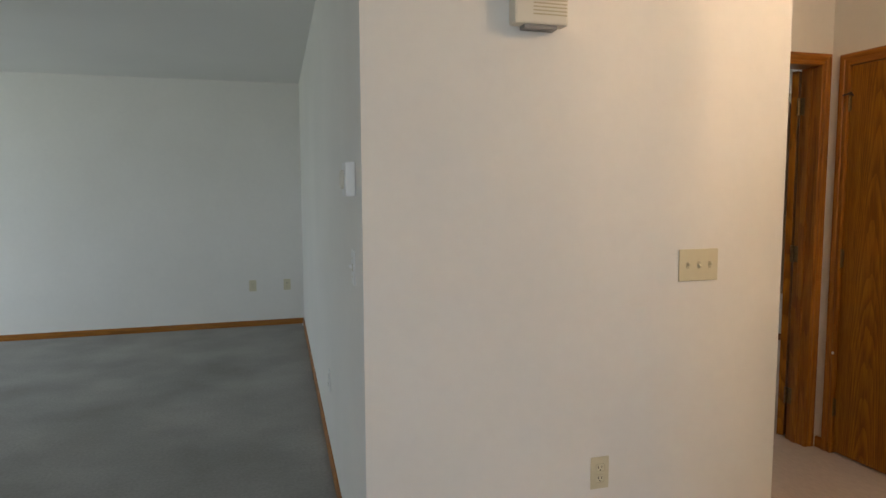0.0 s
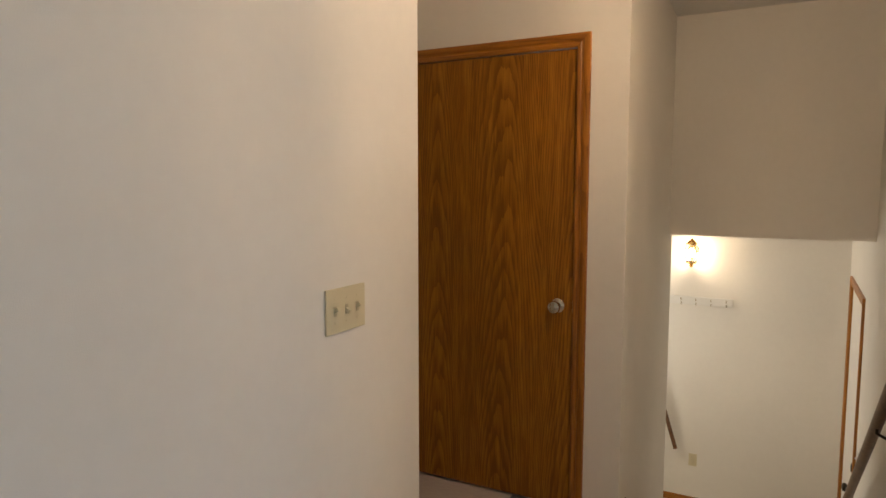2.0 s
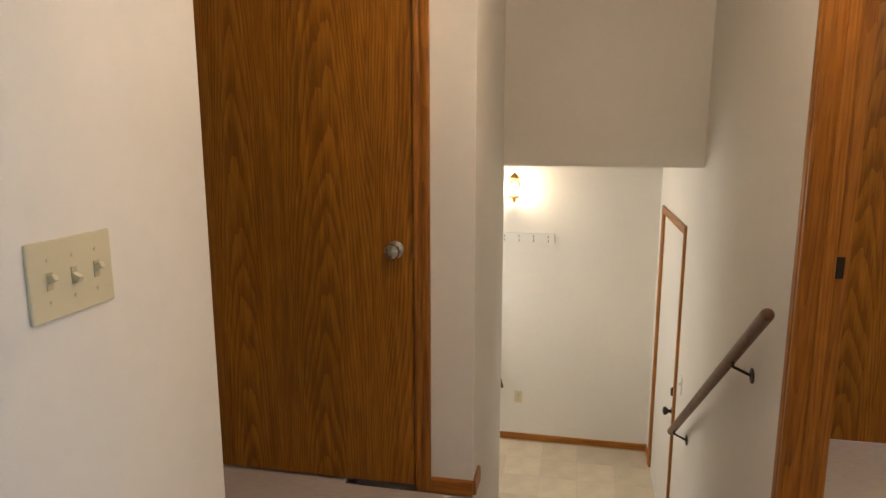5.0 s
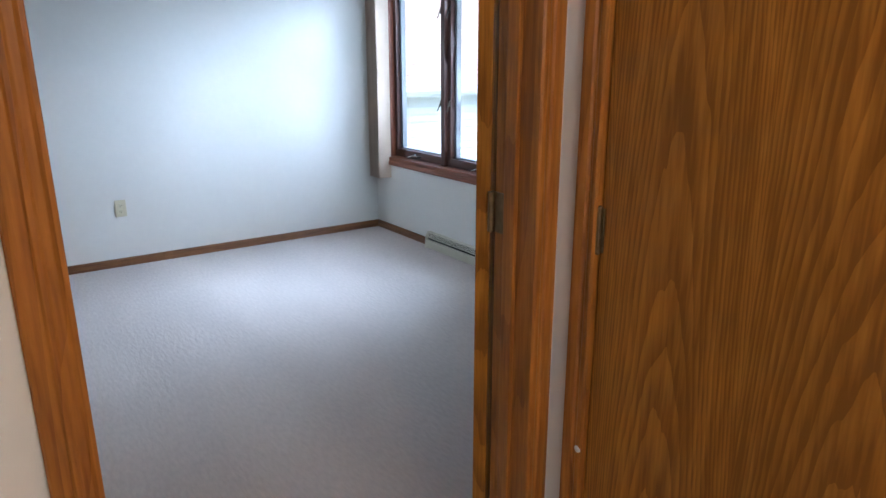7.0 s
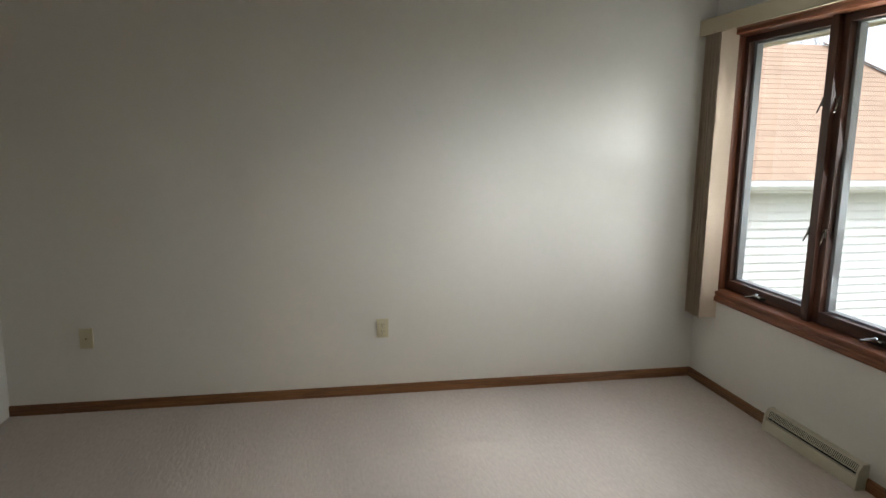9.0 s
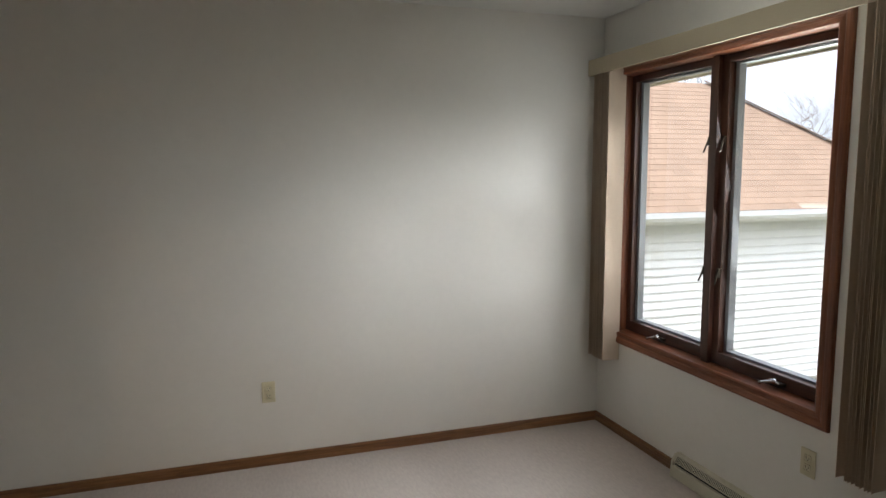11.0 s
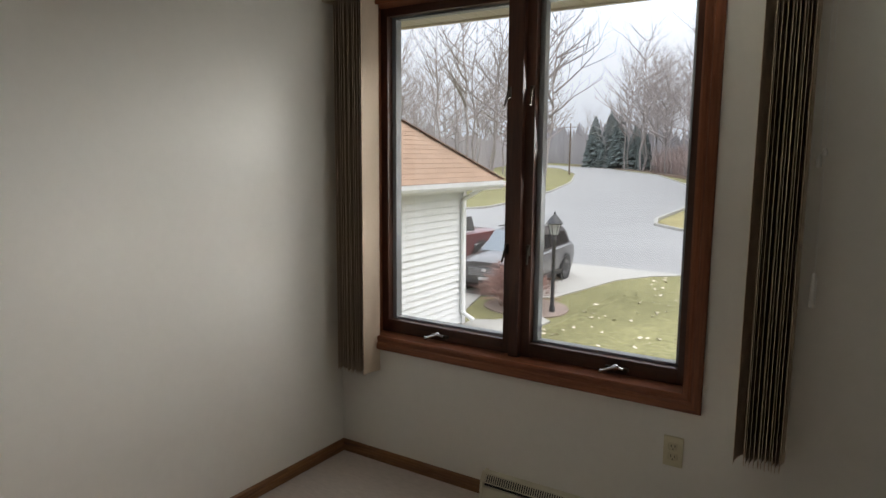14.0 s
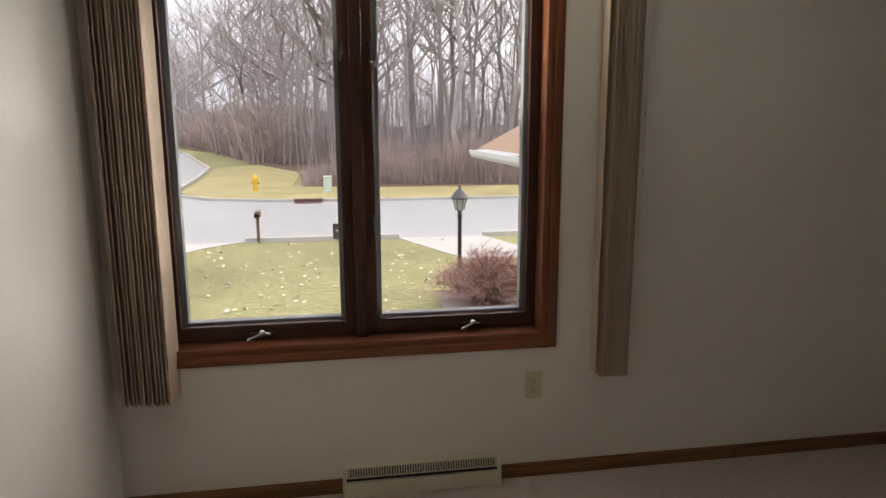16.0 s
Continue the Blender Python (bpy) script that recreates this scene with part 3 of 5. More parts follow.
for v in (0.25, 1.04, 1.84):
    hinge_on(closet, C_Y1 - 0.001, v, 0.0)
bm = bmesh.new()
rod(bm, (C_Y1 - 0.02, 0.004, 1.87), (C_Y1 - 0.045, 0.05, 1.875), 0.004), rod(bm, (C_Y1 + 0.03, 0.012, 1.875), (C_Y1 - 0.045, 0.045, 1.875), 0.004), ball(bm, (C_Y1 - 0.045, 0.048, 1.875), 0.008, sides=10)
part("door_stop", bm, BRONZE, closet, "small hinge pin door stop", True)
bm = bmesh.new()
box(bm, C_Y0 - 0.0005, C_Y0 + 0.004, -0.02, 0.0012, 0.89, 0.95)
part("strike_plate", bm, NICKEL, closet)
bm = bmesh.new()
ball(bm, (C_Y1 + 0.012, 0.012, 0.54), 0.009, (1, 0.3, 1), 12)
part("bumper", bm, WHITE_PLASTIC, closet, "", True)

# bedroom doorway: oak frame, its door swung back into the room
bed = thing("door_2", pose(0, YD, 0, 0, 0, 180), "oak framed bedroom doorway with its oak door swung wide open", "door", kind="structure")
casing(bed, -D_X1, -D_X0, D_Z, scale=1.05)
jamb(bed, -D_X1, -D_X0, D_Z, T)
for v in (0.25, 1.045, 1.84):
    bm = bmesh.new()
    rod(bm, (-D_X1 + 0.007, -T - 0.005, v - 0.045), (-D_X1 + 0.007, -T - 0.005, v + 0.045), 0.008, None, 12)
    box(bm, -D_X1 - 0.001, -D_X1 + 0.003, -T - 0.005, -T + 0.040, v - 0.045, v + 0.045)
    part("hinge", bm, BRASS, bed, "aged brass hinge", True)
leaf = thing("bedroom_door", pose(D_X1 - 0.006, YD + T + 0.012, 0, 0, 0, 28), "flush oak bedroom door swung wide open", "door", kind="structure")
bm = bmesh.new()
box(bm, 0.002, D_X1 - D_X0 - 0.004, 0.0, 0.035, 0.012, D_Z - 0.004, 0.002)
part("door_panel", bm, VENEER, leaf)
knob_on(leaf, D_X1 - D_X0 - 0.07, 0.93, 0.035)

# doorway on the stair side, and the shut oak door beyond it
bath = thing("door_3", pose(0, ST_S, 0), "oak framed doorway without a leaf", "doorway", kind="structure")
casing(bath, B_X0, B_X1, B_Z)
jamb(bath, B_X0, B_X1, B_Z, T)
bm = bmesh.new()
box(bm, B_X1 - 0.003, B_X1 + 0.001, -0.105, -0.055, 0.91, 0.975)
part("strike_plate", bm, BRONZE, bath, "dark bronze strike plate")
inner = thing("door_4", pose(3.75, 0, 0, 0, 0, 90), "shut flush oak door in a further room", "door", kind="structure")
casing(inner, -0.6, 0.17, 2.03)
jamb(inner, -0.6, 0.17, 2.03, T, stop=False)
bm = bmesh.new()
box(bm, -0.596, 0.166, -0.036, -0.001, 0.012, 2.026, 0.002)
part("door_panel", bm, VENEER, inner)

# white entry door at the foot of the stair
entry = thing("door_5", pose(0, ST_S, FL), "shut white painted entry door with oak casing", "door", kind="structure")
casing(entry, E_X0, E_X1, E_Z - FL, scale=1.05)
jamb(entry, E_X0, E_X1, E_Z - FL, T, stop=False)
bm = bmesh.new()
box(bm, E_X0 + 0.004, E_X1 - 0.004, -0.046, -0.006, 0.012, E_Z - FL - 0.004, 0.002)
part("door_panel", bm, DOOR_WHITE, entry, "smooth white painted door leaf")
knob_on(entry, E_X0 + 0.08, 0.93, -0.006, BRONZE)
bm = bmesh.new()
lathe(bm, [(0.03, 0), (0.03, 0.012), (0.024, 0.02), (0.004, 0.022)], Matrix.Translation((E_X0 + 0.08, -0.006, 1.07)) @ Matrix.Rotation(radians(-90), 4, "X"))
part("deadbolt", bm, BRONZE, entry, "", True)


# ---- plates, switches, sockets ----
def plate(bm, w, h, d=0.006):
    box(bm, -w / 2, w / 2, 0, d, -h / 2, h / 2, 0.0028)


def screw_on(parent, u, v, d=0.0062):
    bm = bmesh.new()
    rod(bm, (u, d - 0.001, v), (u, d + 0.0006, v), 0.0028, None, 10)
    box(bm, u - 0.0022, u + 0.0022, d + 0.0004, d + 0.0009, v - 0.0004, v + 0.0004)
    part("screw", bm, ALMOND, parent)


def outlet(m, label, material):
    o = thing("wall_outlet", m, label, "outlet", "wall outlets")
    bm = bmesh.new()
    plate(bm, 0.070, 0.114)
    part("cover_plate", bm, material, o)
    for v in (-0.0195, 0.0195):
        bm = bmesh.new()
        box(bm, -0.0165, 0.0165, 0.004, 0.0075, v - 0.014, v + 0.014, 0.005)
        r = part("receptacle", bm, material, o, "", True)
        bm = bmesh.new()
        for u, h in ((-0.0065, 0.004), (0.0065, 0.0048)):
            box(bm, u - 0.0012, u + 0.0012, 0.0068, 0.0079, v - h + 0.002, v + h + 0.002)
        rod(bm, (0, 0.0068, v - 0.0085), (0, 0.0079, v - 0.0085), 0.0026, None, 10)
        part("slots", bm, DARK, r)
    screw_on(o, 0, 0)
    return o


def switch_plate(m, gangs, label, material):
    o = thing("light_switch", m, label, "switch", "wall switches")
    bm = bmesh.new()
    plate(bm, 0.070 + 0.046 * (gangs - 1), 0.114)
    part("cover_plate", bm, material, o)
    for i in range(gangs):
        u = (i - (gangs - 1) / 2) * 0.046
        bm = bmesh.new()
        box(bm, u - 0.0055, u + 0.0055, 0.0045, 0.0072, -0.0125, 0.0125)
        part("toggle_slot", bm, ALMOND_SHADE, o)
        bm = bmesh.new()
        r = box(bm, u - 0.0042, u + 0.0042, 0.004, 0.019, -0.005, 0.005, 0.0012)
        bmesh.ops.rotate(bm, cent=(u, 0.004, 0), matrix=Matrix.Rotation(radians(28 if i != 1 else -28), 3, "X"), verts=bm.verts)
        part("toggle", bm, material, o)
        for v in (-0.030, 0.030):
            screw_on(o, u, v)
    return o


outlet(pose(2.757, YN, 0.408, 0, 0, 180), "almond duplex outlet on the bedroom wall", ALMOND)
outlet(pose(XE, 5.057, 0.40, 0, 0, 90), "almond duplex outlet below the window", ALMOND)
outlet(pose(1.22, SY, 0.42, 0, 0, 180), "almond duplex outlet low on the hall wall", ALMOND)
outlet(pose(0.112, LN, 0.42, 0, 0, 180), "almond outlet on the living room wall", ALMOND)
outlet(pose(0.455, LN, 0.42, 0, 0, 180), "almond outlet near the living room corner", ALMOND)
SLANT = -math.degrees(math.atan2(LX2 - LX, LN - SY - T))
side_x = lambda y: LX + (LX2 - LX) * (y - SY - T) / (LN - SY - T)
outlet(pose(side_x(3.35), 3.35, 0.42, 0, 0, 90 + SLANT), "white outlet low on the living room wall", WHITE_PLASTIC)
outlet(pose(EX, 1.70, -1.05, 0, 0, 90), "almond outlet on the entry wall", ALMOND)
switch_plate(pose(1.6, SY, 1.136, 0, 0, 180), 3, "almond three gang toggle switch plate", ALMOND)
switch_plate(pose(side_x(2.14), 2.14, 1.15, 0, 0, 90 + SLANT), 1, "white single toggle switch plate", WHITE_PLASTIC)
switch_plate(pose(4.88, ST_S, -0.22), 1, "white switch plate beside the entry door", WHITE_PLASTIC)
cable = thing("cable_plate", pose(1.14, YN, 0.42, 0, 0, 180), "almond cable jack plate on the bedroom wall", "wall plate")
bm = bmesh.new()
plate(bm, 0.07, 0.114)
part("cover_plate", bm, ALMOND, cable)
bm = bmesh.new()
rod(bm, (0, 0.005, 0), (0, 0.016, 0), 0.0048, None, 12)
part("jack", bm, BRASS, cable)
for v in (-0.042, 0.042):
    screw_on(cable, 0, v)

# thermostat on the living room side wall
thermo = thing("thermostat", pose(side_x(2.12), 2.12, 1.44, 0, 0, 90 + SLANT), "white wall thermostat with a round dial", "thermostat")
bm = bmesh.new()
box(bm, -0.06, 0.06, 0, 0.032, -0.055, 0.055, 0.006)
part("housing", bm, WHITE_PLASTIC, thermo)
bm = bmesh.new()
lathe(bm, [(0.03, 0), (0.03, 0.008), (0.024, 0.012), (0.004, 0.012)], Matrix.Translation((0.01, 0.032, 0)) @ Matrix.Rotation(radians(-90), 4, "X"))
part("dial", bm, BEIGE_PLASTIC, thermo, "", True)

# door chime high on the switch wall
chime = thing("door_chime", pose(0.96, SY, 1.915, 0, 0, 180), "beige plastic door chime box high on the wall", "door chime")
bm = bmesh.new()
box(bm, -0.09, 0.09, 0, 0.055, 0.0, 0.21, 0.008)
part("cover", bm, BEIGE_PLASTIC, chime)
bm = bmesh.new()
for i in range(5):
    box(bm, -0.084, 0.03, 0.0545, 0.0562, 0.028 + 0.011 * i, 0.032 + 0.011 * i)
part("louvres", bm, ALMOND_SHADE, chime)
bm = bmesh.new()
box(bm, -0.055, 0.055, 0.008, 0.045, -0.012, 0.001)
part("base", bm, GREY_PLASTIC, chime)

# ---- bedroom window ----
win = thing("window_1", pose(XE, 0, 0, 0, 0, 90), "red-brown wooden twin casement window with dark sashes", "window", kind="structure")
casing(win, W_Y0, W_Y1, W_Z1, "lrtb", REDWOOD_Z, REDWOOD_L, W_Z0, 1.15)
for a, b, c, d in ((W_Y0 - 0.012, W_Y0, W_Z0, W_Z1), (W_Y1, W_Y1 + 0.012, W_Z0, W_Z1)):
    bm = bmesh.new()
    box(bm, a, b, -0.10, 0.001, c, d)
    part("jamb_liner", bm, REDWOOD_Z, win)
bm = bmesh.new()
box(bm, W_Y0 - 0.012, W_Y1 + 0.012, -0.10, 0.001, W_Z1, W_Z1 + 0.012)
part("head_liner", bm, REDWOOD_L, win)
bm = bmesh.new()
box(bm, W_Y0 - 0.012, W_Y1 + 0.012, -0.10, 0.001, W_Z0 - 0.012, W_Z0)
part("window_sill", bm, REDWOOD_L, win, "red-brown window sill catching the light")
MID = 5.742
bm = bmesh.new()
box(bm, MID - 0.022, MID + 0.022, -0.155, -0.045, W_Z0, W_Z1, 0.002)
part("mullion", bm, DARKWOOD_Z, win, "dark wooden mullion")


def sash(u0, u1, label):
    """One casement: stiles, rails, pale outer frame and the pane; u0..u1 is the clear glass."""
    z0, z1 = 0.687, 2.082
    lo, hi = (W_Y0, MID - 0.022) if u1 < MID else (MID + 0.022, W_Y1)
    bm = bmesh.new()
    box(bm, u0, u1, -0.104, -0.100, z0, z1)
    pane = part("pane", bm, GLASS, win, label)
    pane.visible_shadow = False
    for a, b in ((lo, u0), (u1, hi)):
        bm = bmesh.new()
        box(bm, a, b, -0.125, -0.072, W_Z0 + 0.002, W_Z1 - 0.002, 0.002)
        part("stile", bm, DARKWOOD_Z, win)
    for a, b in ((W_Z0 + 0.002, z0), (z1, W_Z1 - 0.002)):
        bm = bmesh.new()
        box(bm, u0, u1, -0.125, -0.072, a, b, 0.002)
        part("rail", bm, DARKWOOD_L, win)
    for a, b, c, d in ((u0, u0 + 0.016, z0, z1), (u1 - 0.022, u1, z0, z1), (u0 + 0.016, u1 - 0.022, z0, z0 + 0.010), (u0 + 0.016, u1 - 0.022, z1 - 0.010, z1)):
        bm = bmesh.new()
        box(bm, a, b, -0.150, -0.110, c, d, 0.001)
        part("outer_frame", bm, CLAD, win, "pale grey outer cladding")
    side = u1 if u1 < MID else u0
    for v in (1.08, 1.72):
        bm = bmesh.new()
        s = 0.012 if u1 < MID else -0.012
        box(bm, side + s - 0.008, side + s + 0.008, -0.073, -0.062, v - 0.022, v + 0.022, 0.002)
        rod(bm, (side + s, -0.064, v + 0.01), (side + s - 0.6 * s, -0.040, v - 0.055), 0.0055, 0.004, 8)
        part("latch", bm, BRONZE, win, "dark bronze casement latch")


sash(5.075, 5.679, "clear casement pane")
sash(5.804, 6.418, "clear casement pane")
for u in (5.30, 6.12):
    bm = bmesh.new()
    box(bm, u - 0.045, u + 0.045, -0.075, -0.052, W_Z0 + 0.018, W_Z0 + 0.034, 0.005)
    crank = part("crank_base", bm, BRONZE, win, "dark bronze crank cover")
    bm = bmesh.new()
    ball(bm, (u, -0.045, W_Z0 + 0.036), 0.014, (1, 1, 0.9), 14)
    rod(bm, (u - 0.005, -0.036, W_Z0 + 0.040), (u + 0.045, -0.018, W_Z0 + 0.022), 0.0065, 0.005, 10)
    ball(bm, (u + 0.048, -0.017, W_Z0 + 0.020), 0.009, (1, 1, 1), 10)
    rod(bm, (u, -0.045, W_Z0 + 0.036), (u - 0.03, -0.048, W_Z0 + 0.030), 0.006, 0.005, 10)
    part("crank_handle", bm, CHROME, crank, "chrome folding crank handle", True)

# ---- vertical blind pushed to both sides, with its valance ----
blind = thing("vertical_blind", pose(XE, 0, 0, 0, 0, 90), "beige vertical blind drawn open into two stacks", "blind")
bm = bmesh.new()
box(bm, 4.60, 6.645, 0.098, 0.110, 2.137, 2.228, 0.003)
box(bm, 6.633, 6.645, 0.004, 0.098, 2.137, 2.228, 0.002)
part("valance", bm, VALANCE, blind, "beige fabric valance board")
bm = bmesh.new()
box(bm, 4.61, 6.63, 0.035, 0.075, 2.165, 2.20, 0.003)
part("headrail", bm, WHITE_PLASTIC, blind)


def vane(u, turn, lean=0.0):
    bm = bmesh.new()
    n, w, h0, h1 = 6, 0.104, 0.455, 2.165
    rows = []
    for z in (h0, h1):
        for off in (0.0, 0.0012):
            rows.append([bm.verts.new(((0.007 * (1 - (2 * i / n - 1) ** 2) + off), -w / 2 + w * i / n, z + (random.uniform(-0.003, 0.003) if z == h0 and i == 0 else 0))) for i in range(n + 1)])
    a, b, c, d = rows
    for i in range(n):
        bm.faces.new((a[i], a[i + 1], c[i + 1], c[i])), bm.faces.new((b[i], d[i], d[i + 1], b[i + 1])), bm.faces.new((a[i], b[i], b[i + 1], a[i + 1]))
    bm.faces.new((a[0], c[0], d[0], b[0])), bm.faces.new((a[n], b[n], d[n], c[n]))
    o = part("vane", bm, VANE, blind, "", True)
    o.matrix_basis = pose(u, 0.056 + random.uniform(-0.007, 0.007), 0, lean, 0, turn)


for i in range(13):
    vane(6.44 + 0.0135 * i - (0.018 if i == 0 else 0), (22 + random.uniform(-3, 3)) if i else -8, random.uniform(-0.15, 0.15))
for i in range(12):
    vane(4.70 + 0.0108 * i + (0.012 if i == 11 else 0), -3 + random.uniform(-4, 4) - (8 if i == 11 else 0), random.uniform(-0.15, 0.15))
bm = bmesh.new()
rod(bm, (4.655, 0.06, 2.165), (4.655, 0.06, 1.10), 0.0016, None, 6), rod(bm, (4.668, 0.055, 2.165), (4.668, 0.055, 1.46), 0.0016, None, 6)
part("pull_cord", bm, WHITE_PLASTIC, blind, "thin white pull cord")
for u, z0, z1, r in ((4.655, 1.00, 1.11, 0.009), (4.668, 1.435, 1.475, 0.008), (4.655, 1.47, 1.495, 0.008)):
    bm = bmesh.new()
    lathe(bm, [(r * 0.75, z0), (r, z0 + 0.006), (r * 0.9, z1 - 0.012), (r * 0.4, z1)], Matrix.Translation((u, 0.058, 0)), 14)
    part("cord_weight", bm, WHITE_PLASTIC, blind, "white plastic cord weight", True)

# ---- baseboard heater below the window ----
heater = thing("baseboard_heater", pose(XE, 5.2, 0, 0, 0, 90), "almond metal baseboard heater below the window", "heater")
L, H = 0.632, 0.118
bm = bmesh.new()
sweep(bm, [(0.0, 0.004), (0.060, 0.004), (0.060, 0.008), (0.054, 0.060), (0.050, 0.062), (0.0, 0.062)], (0.012, 0, 0), (L - 0.012, 0, 0))
part("front_panel", bm, HEATER, heater, "almond enamelled front panel")
bm = bmesh.new()
sweep(bm, [(0.0, 0.080), (0.050, 0.080), (0.050, 0.084), (0.032, H), (0.0, H)], (0.012, 0, 0), (L - 0.012, 0, 0))
part("top_panel", bm, HEATER, heater)
bm = bmesh.new()
sweep(bm, [(0.0, 0.062), (0.038, 0.062), (0.038, 0.080), (0.0, 0.080)], (0.012, 0, 0), (L - 0.012, 0, 0))
part("dark_gap", bm, DARK, heater)
bm = bmesh.new()
sweep(bm, [(0.049, 0.085), (0.0506, 0.0858), (0.036, 0.1135), (0.0345, 0.1125)], (0.02, 0, 0), (L - 0.02, 0, 0))
grille = part("grille", bm, DARK, heater, "dark slotted air grille")
for i in range(58):
    u = 0.024 + (L - 0.048) * i / 57
    bm = bmesh.new()
    sweep(bm, [(0.0495, 0.0855), (0.0520, 0.0865), (0.0370, 0.1145), (0.035, 0.1125)], (u - 0.0022, 0, 0), (u + 0.0022, 0, 0))
    part("fin", bm, HEATER, grille)
for a, b in ((0.0, 0.012), (L - 0.012, L)):
    bm = bmesh.new()
    sweep(bm, [(0.0, 0.0), (0.064, 0.0), (0.064, 0.010), (0.056, 0.085), (0.036, H + 0.004), (0.0, H + 0.004)], (a, 0, 0), (b, 0, 0))
    part("end_cap", bm, HEATER, heater)

# ---- stair, handrail and entry ----
stair = thing("staircase", pose(XC, ST_S, 0), "carpeted stair going down to the entry", "stairs", kind="structure")
RISE, GOING, STEPS = -FL / 8, 0.262, 8
for i in range(STEPS - 1):
    bm = bmesh.new()
    box(bm, GOING * i - 0.0, GOING * (i + 1) + 0.02, 0.002, ST_N - ST_S + 0.075, -RISE * (i + 1) - 0.04, -RISE * (i + 1), 0.012)
    part("tread", bm, CARPET, stair, "carpeted tread")
    bm = bmesh.new()
    box(bm, GOING * i - 0.02, GOING * i - 0.001, 0.002, ST_N - ST_S + 0.075, -RISE * (i + 1), -RISE * i - 0.041)
    part("riser", bm, CARPET, stair)
bm = bmesh.new()
box(bm, GOING * (STEPS - 1) - 0.02, GOING * (STEPS - 1) - 0.001, 0.002, ST_N - ST_S + 0.075, FL, FL + RISE - 0.041)
part("riser", bm, CARPET, stair)

rail = thing("handrail", pose(0, ST_S, 0), "round oak stair handrail on dark metal brackets", "handrail")
A, B = Vector((2.95, 0.072, 0.77)), Vector((4.68, 0.072, -0.445))
bm = bmesh.new()
rod(bm, A, B, 0.0215, None, 20)
ball(bm, A, 0.0215, sides=16), ball(bm, B, 0.0215, sides=16)
part("rail", bm, RAILWOOD, rail, "round brown wooden rail", True)
for f in (0.22, 0.93):
    p = A.lerp(B, f)
    bm = bmesh.new()
    rod(bm, p - Vector((0, 0, 0.018)), p - Vector((0, 0.0, 0.045)), 0.006, None, 10)
    rod(bm, p - Vector((0, 0, 0.043)), Vector((p.x, 0.004, p.z - 0.075)), 0.006, None, 10)
    lathe(bm, [(0.03, 0), (0.03, 0.004), (0.012, 0.008), (0.004, 0.008)], Matrix.Translation((p.x, 0.0, p.z - 0.075)) @ Matrix.Rotation(radians(-90), 4, "X"), 18)
    part("bracket", bm, BRONZE, rail, "dark bronze bracket", True)

low = thing("lower_handrail", pose(EX, 1.93, -0.62, 0, 0, 90), "short brown wooden handrail end in the entry", "handrail")
bm = bmesh.new()
rod(bm, (0.12, 0.06, 0.34), (-0.085, 0.06, -0.33), 0.018, None, 16)
part("rail", bm, RAILWOOD, low, "", True)
bm = bmesh.new()
rod(bm, (0.03, 0.0, 0.0), (0.03, 0.06, 0.04), 0.007, None, 10)
part("bracket", bm, BRONZE, low)

hooks = thing("coat_rack", pose(EX, 1.42, 0.385, 0, 0, 90), "white wooden coat hook board on the wall", "coat rack")
bm = bmesh.new()
box(bm, 0, 0.62, 0, 0.018, 0, 0.072, 0.003)
part("board", bm, WHITE_PLASTIC, hooks)
for u in (0.05, 0.175, 0.30, 0.425, 0.55):
    bm = bmesh.new()
    rod(bm, (u, 0.016, 0.045), (u, 0.045, 0.040), 0.004, None, 8), rod(bm, (u, 0.045, 0.040), (u, 0.052, 0.062), 0.004, None, 8), rod(bm, (u, 0.018, 0.02), (u, 0.032, 0.0), 0.004, None, 8)
    part("hook", bm, NICKEL, hooks, "", True)

lantern = thing("wall_lantern", pose(EX, 1.76, 0.88, 0, 0, 90), "lit brass and glass wall lantern in the entry", "wall lamp")
bm = bmesh.new()
lathe(bm, [(0.05, 0), (0.05, 0.012), (0.02, 0.02), (0.004, 0.02)], Matrix.Rotation(radians(-90), 4, "X"))
rod(bm, (0, 0.01, -0.02), (0, 0.10, -0.10), 0.007)
lathe(bm, [(0.006, -0.15), (0.018, -0.135), (0.012, -0.122), (0.046, -0.112), (0.048, -0.10), (0.01, -0.098)], Matrix.Translation((0, 0.11, 0)))
part("bracket", bm, BRASS_BRIGHT, lantern, "polished brass arm and cup", True)
bm = bmesh.new()
lathe(bm, [(0.044, -0.098), (0.056, -0.06), (0.060, 0.0), (0.050, 0.055), (0.046, 0.055), (0.056, 0.0), (0.052, -0.06), (0.040, -0.098)], Matrix.Translation((0, 0.11, 0)), 20)
shade = part("shade", bm, FROST, lantern, "clear glass shade", True)
shade.visible_shadow = False
bm = bmesh.new()
ball(bm, (0, 0.11, -0.02), 0.028, (1, 1, 1.3), 16)
bulb = part("bulb", bm, BULB, lantern, "glowing bulb", True)
bulb.visible_shadow = False
bm = bmesh.new()
lathe(bm, [(0.05, 0.055), (0.052, 0.062), (0.03, 0.085), (0.008, 0.10), (0.004, 0.11)], Matrix.Translation((0, 0.11, 0)))
part("cap", bm, BRASS_BRIGHT, lantern, "", True)

